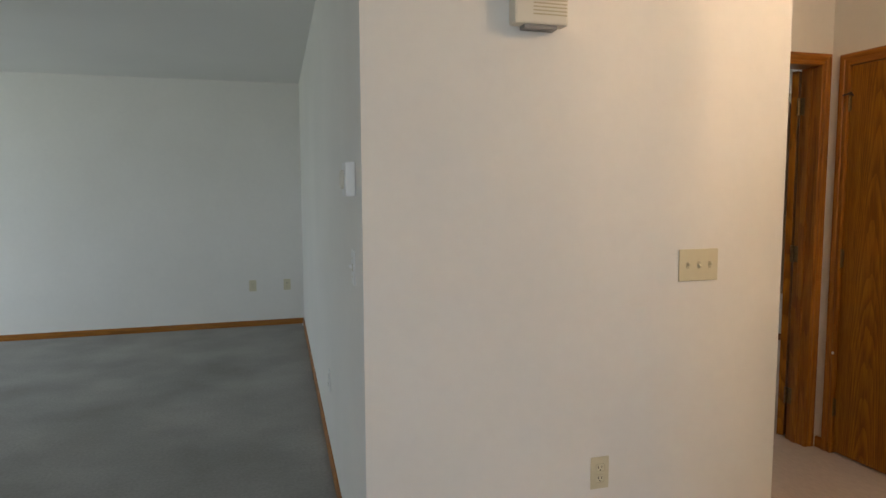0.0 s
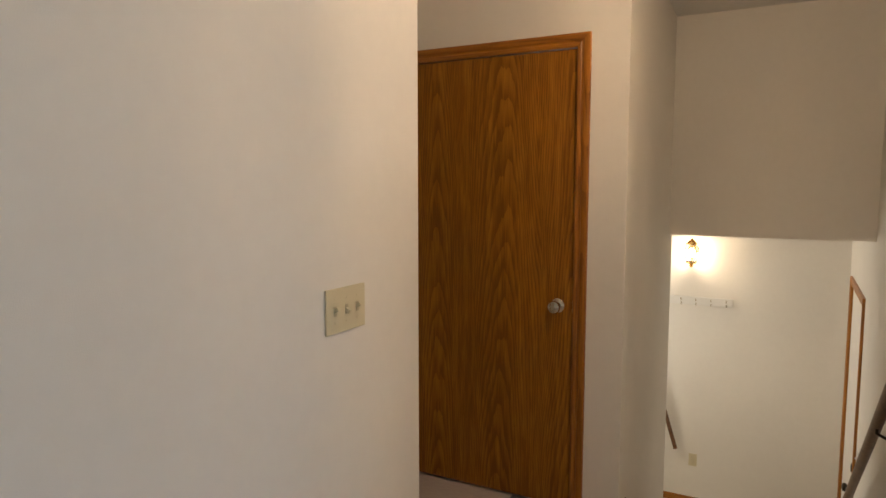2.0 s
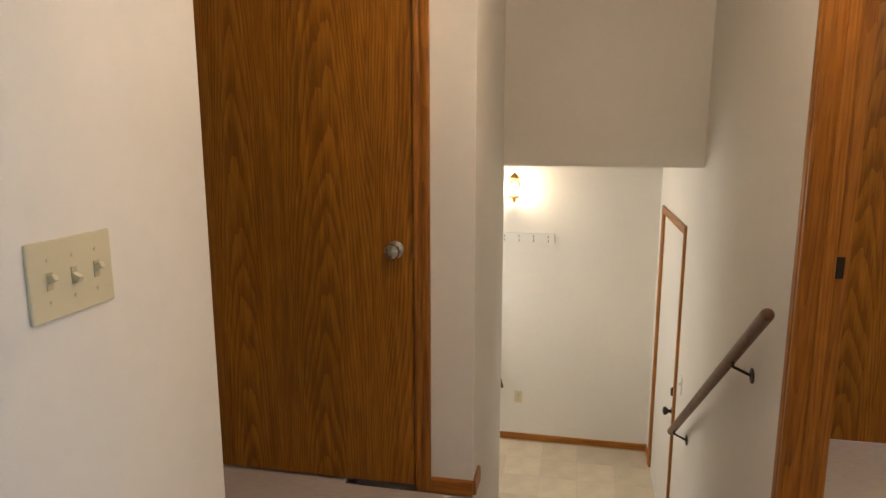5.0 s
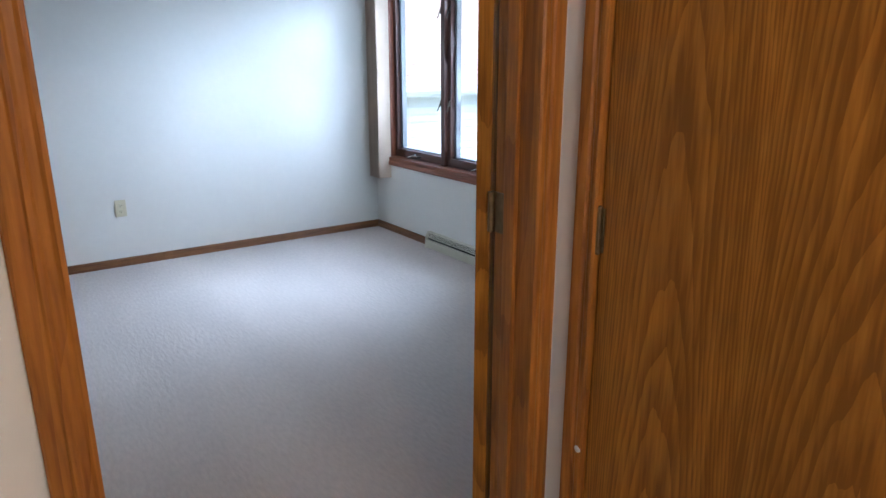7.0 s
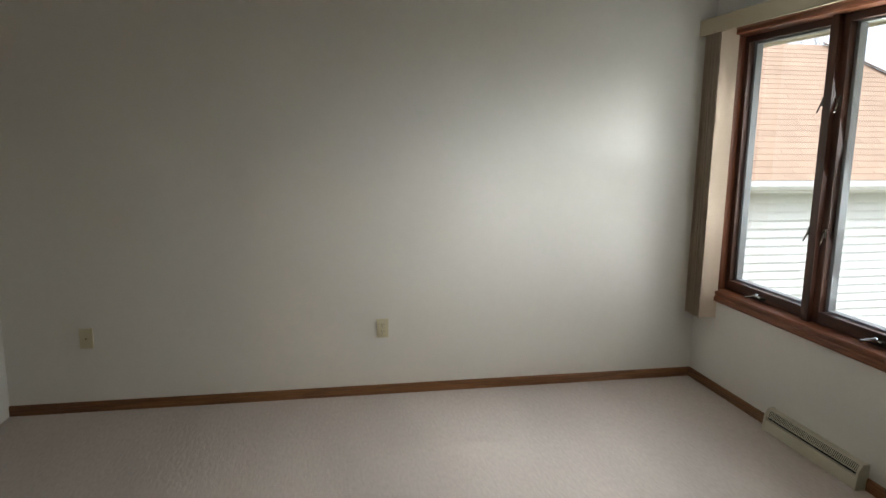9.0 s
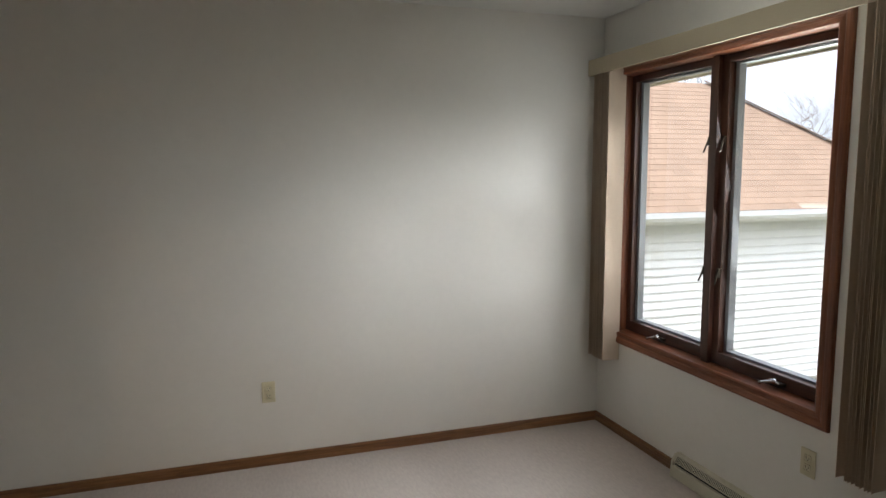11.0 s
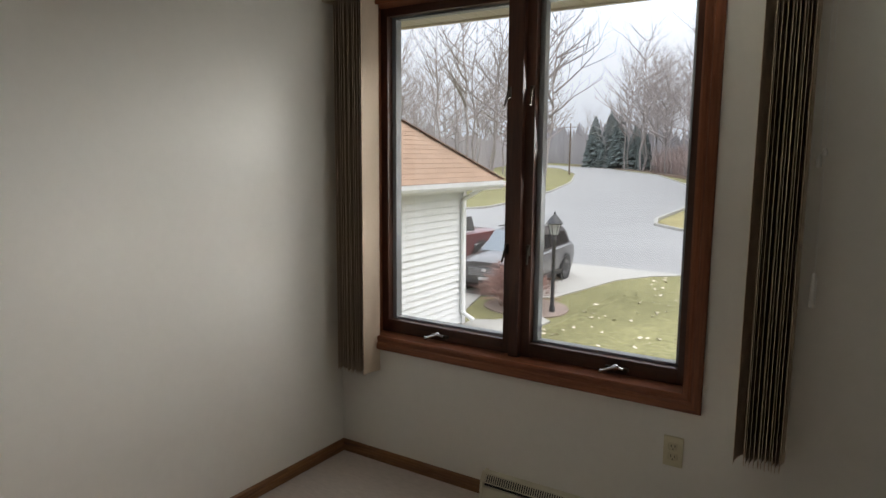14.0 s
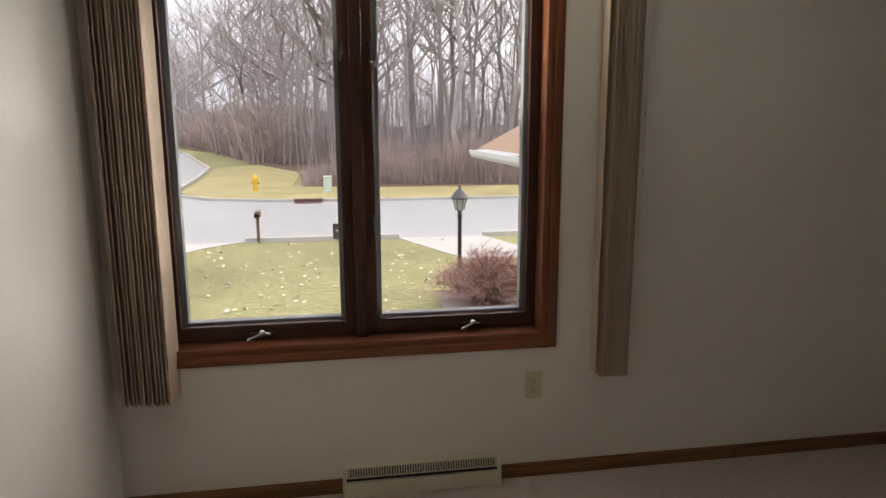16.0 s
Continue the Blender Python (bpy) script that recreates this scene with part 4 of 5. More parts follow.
dome = thing("ceiling_light", pose(2.15, 0.98, CEIL), "lit flush ribbed glass ceiling light over the hall", "ceiling lamp")
bm = bmesh.new()
lathe(bm, [(0.14, -0.025), (0.15, -0.02), (0.15, 0.0), (0.05, 0.0)])
part("base", bm, BRASS_BRIGHT, dome, "", True)
bm = bmesh.new()
lathe(bm, [(0.135, -0.025), (0.138, -0.10), (0.125, -0.17), (0.085, -0.225), (0.03, -0.25), (0.004, -0.25)])
bowl = part("bowl", bm, BOWL, dome, "glowing white glass bowl", True)
bowl.visible_shadow = False
rib_rng = random.Random(7)
turn = 0.0
while turn < 6.1:
    turn += rib_rng.uniform(0.16, 0.42)
    bm = bmesh.new()
    half = rib_rng.uniform(0.0012, 0.0042)
    arc = [(0.142 * math.cos(e), -0.12 - 0.142 * math.sin(e)) for e in (radians(-35 + 12 * k) for k in range(10))]
    side = Vector((-math.sin(turn), math.cos(turn), 0)) * half
    edge = [[bm.verts.new(Vector((math.cos(turn) * r, math.sin(turn) * r, z)) + side * f) for r, z in arc] for f in (-1, 1)]
    thick = [[bm.verts.new(Vector((math.cos(turn) * (r + 0.004), math.sin(turn) * (r + 0.004), z)) + side * f) for r, z in arc] for f in (-1, 1)]
    for k in range(9):
        bm.faces.new((edge[0][k], edge[0][k + 1], edge[1][k + 1], edge[1][k])), bm.faces.new((thick[0][k], thick[1][k], thick[1][k + 1], thick[0][k + 1]))
        for f in (0, 1):
            bm.faces.new((edge[f][k], thick[f][k], thick[f][k + 1], edge[f][k + 1]))
    part("rib", bm, BRASS_BRIGHT, dome)

# ---- kitchen edge ----
fridge = thing("refrigerator", pose(1.09, -0.294, 0), "white refrigerator against the grey kitchen wall", "refrigerator")
bm = bmesh.new()
box(bm, 0.06, 0.67, 0, 0.79, 0.03, 1.585, 0.012)
part("body", bm, FRIDGE, fridge)
for z0, z1 in ((0.06, 1.08), (1.09, 1.583)):
    bm = bmesh.new()
    box(bm, 0.0, 0.056, 0.002, 0.788, z0, z1, 0.012)
    d = part("fridge_door", bm, FRIDGE, fridge)
    bm = bmesh.new()
    box(bm, -0.035, 0.0, 0.03, 0.055, z0 + 0.1 if z0 > 1 else z1 - 0.5, z0 + 0.35 if z0 > 1 else z1 - 0.06, 0.008)
    part("handle", bm, WHITE_PLASTIC, d)
bm = bmesh.new()
box(bm, 0.07, 0.66, 0.02, 0.77, 0, 0.03)
part("kick_plate", bm, DARK, fridge)
cab = thing("wall_cabinet", pose(KX - 0.335, -0.31, 1.65), "oak wall cabinet hung above the refrigerator", "cabinet")
bm = bmesh.new()
box(bm, 0.0, 0.33, 0, 0.77, 0, 0.70, 0.002)
part("body", bm, OAK, cab)
for a in (0.005, 0.388):
    bm = bmesh.new()
    box(bm, -0.02, -0.001, a, a + 0.377, 0.01, 0.69, 0.004)
    part("cabinet_door", bm, OAK, cab)

# ---- outside: ground, roads ----
from mathutils.geometry import tessellate_polygon as tessellate


def sheet(name, points, z, material, label, category, thick=0.05):
    bm = bmesh.new()
    top = [bm.verts.new((x, y, z)) for x, y in points]
    low = [bm.verts.new((x, y, z - thick)) for x, y in points]
    from_tri = tessellate([[Vector((x, y, 0)) for x, y in points]])
    for a, b, c in from_tri:
        bm.faces.new((top[a], top[b], top[c]))
    for i in range(len(points)):
        j = (i + 1) % len(points)
        bm.faces.new((low[i], low[j], top[j], top[i]))
    return single(name, bm, material, label, category, kind="structure")


def kerb(points, label="pale concrete kerb along the street"):
    bm = bmesh.new()
    for a, b in zip(points, points[1:]):
        sweep(bm, [(-0.1, -0.05), (0.1, -0.05), (0.09, 0.13), (-0.07, 0.13)], (*a, GZ), (*b, GZ))
    return single("kerb", bm, CONCRETE, label, "kerb", kind="structure")


slab("ground", -300, 900, -600, 700, GZ - 0.3, GZ, LAWN, "winter lawn of pale green and straw grass", "ground")
def rounded(points, times=3):
    """Cuts the corners of a closed outline, for a soft edge."""
    for k in range(times):
        points = [((1 - f) * a[0] + f * b[0], (1 - f) * a[1] + f * b[1]) for a, b in zip(points, points[1:] + points[:1]) for f in (0.25, 0.75)]
    return points


RIGHT = [(31.0, -120), (31.0, 4), (31.4, 8.5), (32.4, 11.3), (34.2, 12.9), (37, 13.6), (46, 14.2), (56, 15.3), (66, 18), (84, 22.5), (129, 38), (188, 68), (280, 134)]
LEFT = [(265, 142), (178, 78), (123, 52), (82, 36.4), (60, 29.5), (45, 25.6), (38.5, 24.6), (34, 26.5), (31.5, 31), (31, 40), (31, 140)]
NEAR = [(21.1, 140), (21.1, -120)]
road = sheet("road", NEAR + RIGHT + LEFT, GZ + 0.012, ASPHALT, "pale grey asphalt street at a curved junction", "road")
kerb(RIGHT), kerb(LEFT)
kerb([(21.1, 8.3), (21.1, 4.0)]), kerb([(21.1, 1.5), (21.1, -120)])
sheet("driveway", [(13.0, 15.6), (13.0, 10.95), (14.2, 11.5), (15.5, 11.9), (16.2, 10.4), (19.2, 9.9), (20.3, 9.3), (21.1, 8.4), (21.1, 17.0), (19, 15.6)], GZ + 0.02, CONCRETE, "pale concrete driveway", "driveway")
sheet("footpath", [(11.2, 10.7), (12.0, 9.7), (14.1, 9.55), (14.5, 10.0), (13.6, 10.5), (13.4, 10.9)], GZ + 0.032, CONCRETE, "pale concrete footpath beside the garage", "path")
sheet("footpath", [(13.8, 3.9), (12.6, 3.6), (12.4, -6), (13.4, -6), (13.7, 1.5), (14.1, 2.2)], GZ + 0.02, CONCRETE, "pale concrete footpath across the lawn", "path")
sheet("footpath", [(17.5, 2.6), (21.1, 4.0), (21.1, 1.5), (18, 0.5)], GZ + 0.018, CONCRETE, "pale concrete apron at the street", "path")
sheet("planting_bed", rounded([(14.0, 10.2), (14.6, 9.5), (15.6, 9.7), (16.0, 10.6), (15.4, 11.5), (14.5, 11.4)]), GZ + 0.026, MULCH, "brown mulch bed round a bare shrub", "planting bed")
sheet("planting_bed", rounded([(12.5, 3.7), (12.6, 2.3), (13.8, 1.7), (14.8, 2.4), (14.9, 3.7), (13.8, 4.1)]), GZ + 0.026, MULCH, "brown mulch bed beside the lawn path", "planting bed")
sheet("verge", [(31.3, -60), (31.3, 4), (31.8, 8.5), (33, 11.5), (36, 13.2), (46, 13.8), (56, 14.9), (60, 12), (50, 8), (39, 8), (37.5, 4), (37.5, -60)], GZ + 0.03, STRAW, "straw coloured winter verge beyond the street", "ground")
sheet("wood_floor", [(37.5, -120), (37.5, 3), (39, 7.5), (50, 8), (60, 11.5), (90, 21), (160, 50), (260, 110), (400, -120)], GZ + 0.05, LITTER, "brown leaf litter under the bare wood", "ground")

# fallen leaves on the lawn
bm = bmesh.new()
for i in range(420):
    x, y = random.uniform(9.5, 20.8), random.uniform(1.0, 9.4)
    s, a = random.uniform(0.026, 0.058), random.uniform(0, 6.28)
    p = [Vector((x + s * math.cos(a + k) * (1 if k % 2 < 1 else 0.6), y + s * math.sin(a + k), GZ + random.uniform(0.006, 0.05))) for k in (0, 1.6, 3.1, 4.7)]
    bm.faces.new([bm.verts.new(q) for q in p])
single("fallen_leaves", bm, LEAF, "pale dry leaves scattered over the lawn", "leaves", kind="stuff")

# ---- eave over the window ----
eave = thing("eave", pose(0, 0, 0), "beige vented soffit and fascia over the window", "eave", kind="structure")
bm = bmesh.new()
box(bm, XE + 0.16, 5.70, 1.0, 9.0, 2.235, 2.26)
part("soffit", bm, SOFFIT_M, eave, "beige aluminium soffit")
for i in range(50):
    bm = bmesh.new()
    box(bm, XE + 0.165, 5.70, 2.2 + 0.1 * i + 0.003, 2.2 + 0.1 * i + 0.097, 2.226, 2.236, 0.003)
    part("soffit_panel", bm, SOFFIT_M, eave)
bm = bmesh.new()
box(bm, 5.70, 5.725, 1.0, 9.0, 2.215, 2.40)
part("fascia", bm, SOFFIT_M, eave)
bm = bmesh.new()
sweep(bm, [(0, 0), (0.1, 0.03), (0.12, 0.12), (0.11, 0.12), (0.09, 0.035), (0, 0.02)], (5.725, 9.0, 2.28), (5.725, 1.0, 2.28))
part("gutter", bm, GUTTER, eave)

# ---- garage wing with lap siding and a hip roof ----
garage = thing("garage", pose(0, 0, GZ), "white lap-sided garage with brown shingle hip roof", "garage")
GX0, GX1, GY0, GY1, EV = -3.0, 13.05, 10.92, 15.3, 2.73
bm = bmesh.new()
box(bm, GX0, GX1 - 0.02, GY0 + 0.02, GY1, 0, EV)
part("wall", bm, SIDING, garage, "white painted wall")
lap = bmesh.new()
EXPO = 0.118
sweep(lap, [(0.0, 0.0), (0.046, 0.0), (0.044, 0.012), (0.006, EXPO + 0.004), (0.0, EXPO + 0.004)], (GX1 - 0.06, 0, 0), (4.0, 0, 0))
lap_mesh = mesh_of("siding_board", lap, SIDING)
for i in range(int((EV - 0.06) / EXPO)):
    o = new("siding_board", lap_mesh)
    o.parent = garage
    o.matrix_basis = pose(0, GY0 + 0.02, 0.06 + EXPO * i)
lap = bmesh.new()
sweep(lap, [(0.0, 0.0), (0.046, 0.0), (0.044, 0.012), (0.006, EXPO + 0.004), (0.0, EXPO + 0.004)], (0, GY1, 0), (0, GY0 + 0.06, 0))
lap_mesh = mesh_of("siding_board", lap, SIDING)
for i in range(int((EV - 0.06) / EXPO)):
    o = new("siding_board", lap_mesh)
    o.parent = garage
    o.matrix_basis = Matrix.Translation((GX1 - 0.02, 0, 0.06 + EXPO * i)) @ Matrix.Diagonal((-1, 1, 1, 1))
bm = bmesh.new()
box(bm, GX1 - 0.08, GX1 + 0.036, GY0 - 0.036, GY0 + 0.08, 0, EV, 0.004)
part("corner_board", bm, TRIM_WHITE, garage)
bm = bmesh.new()
box(bm, GX0, GX1, GY0 - 0.005, GY0 + 0.02, 0, 0.07)
part("plinth", bm, CONCRETE, garage)
OVER, PITCH = 0.5, 0.78
ex, ey0, ey1 = GX1 + OVER + 0.1, GY0 - OVER, GY1 + OVER
rz = EV + 0.05
mid = (ey0 + ey1) / 2
top = rz + (mid - ey0) * PITCH
bm = bmesh.new()
v = [bm.verts.new(p) for p in ((GX0, ey0, rz), (ex, ey0, rz), (ex, ey1, rz), (GX0, ey1, rz), (GX0, mid, top), (ex - (mid - ey0), mid, top))]
for f in ((0, 1, 5, 4), (1, 2, 5), (2, 3, 4, 5), (0, 4, 3), (3, 2, 1, 0)):
    bm.faces.new([v[i] for i in f])
roof = part("roof", bm, SHINGLE, garage, "brown asphalt shingle hip roof")
bm = bmesh.new()
box(bm, GX0, ex, ey0 + 0.002, ey0 + 0.022, rz - 0.17, rz - 0.002), box(bm, ex - 0.022, ex - 0.002, ey0 + 0.022, ey1, rz - 0.17, rz - 0.002)
box(bm, GX0, ex - 0.03, ey0 + 0.03, GY0, rz - 0.17, rz - 0.15)
part("fascia", bm, TRIM_WHITE, garage)
bm = bmesh.new()
gutter = [(0, 0.0), (0.07, 0.0), (0.11, 0.05), (0.12, 0.115), (0.105, 0.115), (0.09, 0.06), (0.06, 0.015), (0, 0.015)]
sweep(bm, gutter, (ex + 0.08, ey0, rz - 0.13), (GX0, ey0, rz - 0.13))
part("gutter", bm, GUTTER, garage, "white gutter edged with old snow light")
bm = bmesh.new()
for a, b in (((GX1 - 0.12, ey0 + 0.02, rz - 0.13), (GX1 - 0.12, GY0 - 0.06, rz - 0.36)), ((GX1 - 0.12, GY0 - 0.06, rz - 0.34), (GX1 - 0.12, GY0 - 0.06, 0.25)), ((GX1 - 0.12, GY0 - 0.06, 0.27), (GX1 - 0.02, GY0 - 0.25, 0.12))):
    rod(bm, a, b, 0.04, None, 10)
part("downspout", bm, TRIM_WHITE, garage, "white round downspout", True)
# shingle tabs: the nearest as pieces, the rest joined
SLOPE = math.atan(PITCH)
tab = bmesh.new()
box(tab, -0.151, 0.151, 0.0, 0.15, 0.0, 0.007)
tab_mesh = mesh_of("shingle", tab, SHINGLE)
rest, count = bmesh.new(), 0
courses = int((mid - ey0) / math.cos(SLOPE) / 0.13)
for c in range(courses):
    d = 0.13 * c
    y, z = ey0 - 0.02 + d * math.cos(SLOPE), rz + 0.004 + d * math.sin(SLOPE) - 0.02 * PITCH
    xe = ex - (y - ey0) - 0.15
    x = xe - random.uniform(0, 0.29)
    while x > 4.5:
        m = Matrix.Translation((x, y, z)) @ Matrix.Rotation(SLOPE, 4, "X") @ Matrix.Rotation(0.035, 4, "X").inverted()
        if c < 12 and x > 5.5 and count < 300:
            o = new("shingle", tab_mesh)
            o.parent = roof
            o.matrix_basis = m
            count += 1
        else:
            box_r = bmesh.ops.create_cube(rest, size=1, matrix=m @ Matrix.Translation((0, 0.075, 0.0035)) @ Matrix.Diagonal((0.302, 0.15, 0.007, 1)))
        x -= 0.305
tagged(part("shingles", rest, SHINGLE_REST, roof), kind="stuff")
bm = bmesh.new()
for i in range(24):
    s = 0.06 + (mid - ey0 - 0.1) * i / 23
    m = Matrix.Translation((ex - s, ey0 + s, rz + s * PITCH + 0.02)) @ Matrix.Rotation(radians(135), 4, "Z") @ Matrix.Rotation(-math.atan(PITCH / 1.414), 4, "Y")
    bmesh.ops.create_cube(bm, size=1, matrix=m @ Matrix.Diagonal((0.24, 0.22, 0.012, 1)))
part("hip_cap", bm, SHINGLE_REST, roof)
bm = bmesh.new()
rod(bm, (11.2, 13.8, top - 0.5), (11.2, 13.8, top + 0.35), 0.05)
part("vent_pipe", bm, GUTTER, garage)

# neighbouring wing whose eave corner shows beyond the lawn
wing = thing("house_wing", pose(0, 0, GZ), "brown shingle roof corner with white gutter", "house")
bm = bmesh.new()
wx, wy = 12.3, 3.62
box(bm, wx - 4, wx - 1.3, wy - 9.0, wy - 2.4, 0, 2.70)
part("wall", bm, SIDING, wing)
bm = bmesh.new()
v = [bm.verts.new(p) for p in ((wx, wy, 2.86), (wx, wy - 9, 2.86), (wx - 3, wy - 9, 4.9), (wx - 3, wy - 3, 4.9), (wx - 6, wy, 2.86), (wx - 6, wy - 9, 2.86))]
for f in ((0, 3, 2, 1), (0, 4, 3), (3, 4, 5, 2), (1, 2, 5), (0, 1, 5, 4)):
    bm.faces.new([v[i] for i in f])
part("roof", bm, SHINGLE, wing)
bm = bmesh.new()
sweep(bm, gutter, (wx, wy, 2.72), (wx, wy - 9, 2.72)), sweep(bm, gutter, (wx - 6, wy, 2.72), (wx + 0.1, wy, 2.72))
part("gutter", bm, GUTTER, wing)


# ---- street furniture ----
def lamp_post(x, y, turn):
    o = thing("street_lamp", pose(x, y, GZ, 0, 0, turn), "black garden lamp post with frosted lantern head", "lamp post", "garden lamp posts")
    bm = bmesh.new()
    lathe(bm, [(0.06, 0), (0.06, 0.12), (0.042, 0.16), (0.038, 1.5), (0.05, 1.52), (0.05, 1.56), (0.03, 1.6), (0.06, 1.64), (0.01, 1.64)], sides=16)
    part("post", bm, BLACK_METAL, o, "", True)
    bm = bmesh.new()
    lathe(bm, [(0.075, 1.64), (0.13, 1.86), (0.01, 1.86)], sides=6)
    part("lantern_glass", bm, LAMP_GLASS, o, "pale frosted lantern panes")
    for i in range(6):
        a = math.pi / 3 * i
        bm = bmesh.new()
        rod(bm, (0.077 * math.cos(a), 0.077 * math.sin(a), 1.64), (0.132 * math.cos(a), 0.132 * math.sin(a), 1.86), 0.008, None, 6)
        part("lantern_bar", bm, BLACK_METAL, o)
    bm = bmesh.new()
    lathe(bm, [(0.17, 1.86), (0.175, 1.875), (0.10, 1.98), (0.05, 2.03), (0.02, 2.06), (0.025, 2.09), (0.004, 2.13)], sides=18)
    part("lantern_roof", bm, BLACK_METAL, o, "", True)
    return o


lamp_post(14.9, 9.86, 0)
lamp_post(14.4, 3.5, 20)

mail = thing("mailbox", pose(21.0, 7.93, GZ, 0, 0, 90), "dark brown mailbox on a wooden post", "mailbox")
bm = bmesh.new()
box(bm, -0.04, 0.04, -0.04, 0.04, 0, 0.72, 0.005)
part("post", bm, BARK_POST, mail)
bm = bmesh.new()
box(bm, -0.075, 0.075, -0.22, 0.20, 0.72, 0.83, 0.01)
rod(bm, (0, -0.22, 0.83), (0, 0.20, 0.83), 0.075, None, 20)
part("box", bm, MAIL, mail)
hydrant = thing("fire_hydrant", pose(36.2, 9.65, GZ), "yellow fire hydrant on the straw verge", "hydrant")
bm = bmesh.new()
lathe(bm, [(0.17, 0), (0.17, 0.05), (0.11, 0.07), (0.11, 0.6), (0.15, 0.62), (0.15, 0.67), (0.12, 0.75), (0.06, 0.84), (0.04, 0.9), (0.004, 0.9)], sides=18)
part("barrel", bm, YELLOW, hydrant, "", True)
for d in ((0, 0.2), (0, -0.2), (-0.2, 0)):
    bm = bmesh.new()
    rod(bm, (0, 0, 0.48), (d[0], d[1], 0.48), 0.065, None, 12)
    part("nozzle", bm, YELLOW, hydrant)
ebox = thing("utility_box", pose(35.4, 6.1, GZ), "pale green utility box on the verge", "utility box")
bm = bmesh.new()
box(bm, -0.2, 0.2, -0.2, 0.2, 0, 0.75, 0.03), box(bm, -0.22, 0.22, -0.22, 0.22, 0.75, 0.80, 0.02)
part("housing", bm, PALE_GREEN, ebox)
sign = thing("yard_sign", pose(20.6, 5.55, GZ, 0, 0, 90), "black yard sign with pale bars of lettering", "sign")
for u in (-0.2, 0.2):
    bm = bmesh.new()
    rod(bm, (u, 0, 0), (u, 0, 0.3), 0.006, None, 6)
    part("stake", bm, BLACK_METAL, sign)
bm = bmesh.new()
box(bm, -0.33, 0.33, -0.006, 0.006, 0.12, 0.55)
board = part("panel", bm, SIGN_BLACK, sign)
for z, w, h in ((0.47, 0.12, 0.06), (0.36, 0.5, 0.025), (0.31, 0.52, 0.02), (0.21, 0.3, 0.02)):
    bm = bmesh.new()
    box(bm, -w / 2, w / 2, 0.006, 0.008, z - h / 2, z + h / 2)
    part("lettering_bar", bm, TRIM_WHITE if z != 0.31 else SIGN_RED, board)
drain = thing("storm_drain", pose(31.02, 6.9, GZ), "rusty iron storm drain inlet in the kerb", "drain")
bm = bmesh.new()
box(bm, -0.55, -0.1, -0.55, 0.55, 0.0, 0.03, 0.006)
part("grate_frame", bm, RUST, drain)
for k in range(9):
    bm = bmesh.new()
    box(bm, -0.52, -0.13, -0.49 + 0.115 * k, -0.43 + 0.115 * k, 0.028, 0.042)
    part("grate_bar", bm, RUST, drain)
bm = bmesh.new()
box(bm, -0.12, 0.12, -0.6, 0.6, 0.0, 0.16, 0.02)
part("kerb_box", bm, RUST, drain, "rusty iron kerb hood")
pole = thing("utility_pole", pose(120, 52, GZ), "tall wooden utility pole by the far street", "utility pole")
bm = bmesh.new()
rod(bm, (0, 0, 0), (0, 0, 9.5), 0.16, 0.11, 12)
part("pole", bm, BARK_POST, pole)
bm = bmesh.new()
rod(bm, (0, -1.1, 8.8), (0, 1.1, 8.8), 0.06, None, 8)
part("crossarm", bm, BARK_POST, pole)


# ---- vehicles ----
def loft(bm, sections):
    """Skins closed sections of equal count, from one end to the other."""
    rings = [[bm.verts.new(p) for p in s] for s in sections]
    k = len(rings[0])
    for a, b in zip(rings, rings[1:]):
        for i in range(k):
            bm.faces.new((a[i], a[(i + 1) % k], b[(i + 1) % k], b[i]))
    bm.faces.new(rings[0][::-1]), bm.faces.new(rings[-1])


def hull(x, half, low, belt, crown):
    """A car section at x: rounded sides, from sill to bonnet or belt height."""
    return [(x, -half * 0.94, low), (x, -half, (low + belt) / 2), (x, -half * 0.97, belt - 0.06), (x, -half * 0.88, belt), (x, -half * 0.4, crown), (x, half * 0.4, crown), (x, half * 0.88, belt), (x, half * 0.97, belt - 0.06), (x, half, (low + belt) / 2), (x, half * 0.94, low)]


def wheel(parent, x, y, r=0.37):
    s = 1 if y > 0 else -1
    rot = Matrix.Translation((x, y, r)) @ Matrix.Rotation(radians(-90 * s), 4, "X")
    bm = bmesh.new()
    lathe(bm, [(r * 0.68, -0.11), (r * 0.96, -0.11), (r, -0.08), (r, 0.08), (r * 0.96, 0.11), (r * 0.68, 0.11)], rot, 32)
    w = part("tyre", bm, RUBBER, parent, "", True)
    bm = bmesh.new()
    lathe(bm, [(r * 0.69, 0.02), (r * 0.69, 0.10), (r * 0.63, 0.105), (r * 0.60, 0.05), (r * 0.1, 0.06), (0.004, 0.06)], rot, 32)
    for i in range(10):
        a = math.pi / 5 * i
        c, d = rot @ Vector((0.05 * math.cos(a), 0.05 * math.sin(a), 0.085)), rot @ Vector((r * 0.64 * math.cos(a), r * 0.64 * math.sin(a), 0.09))
        rod(bm, c, d, 0.02, 0.028, 6)
    part("rim", bm, RIM, w, "", True)


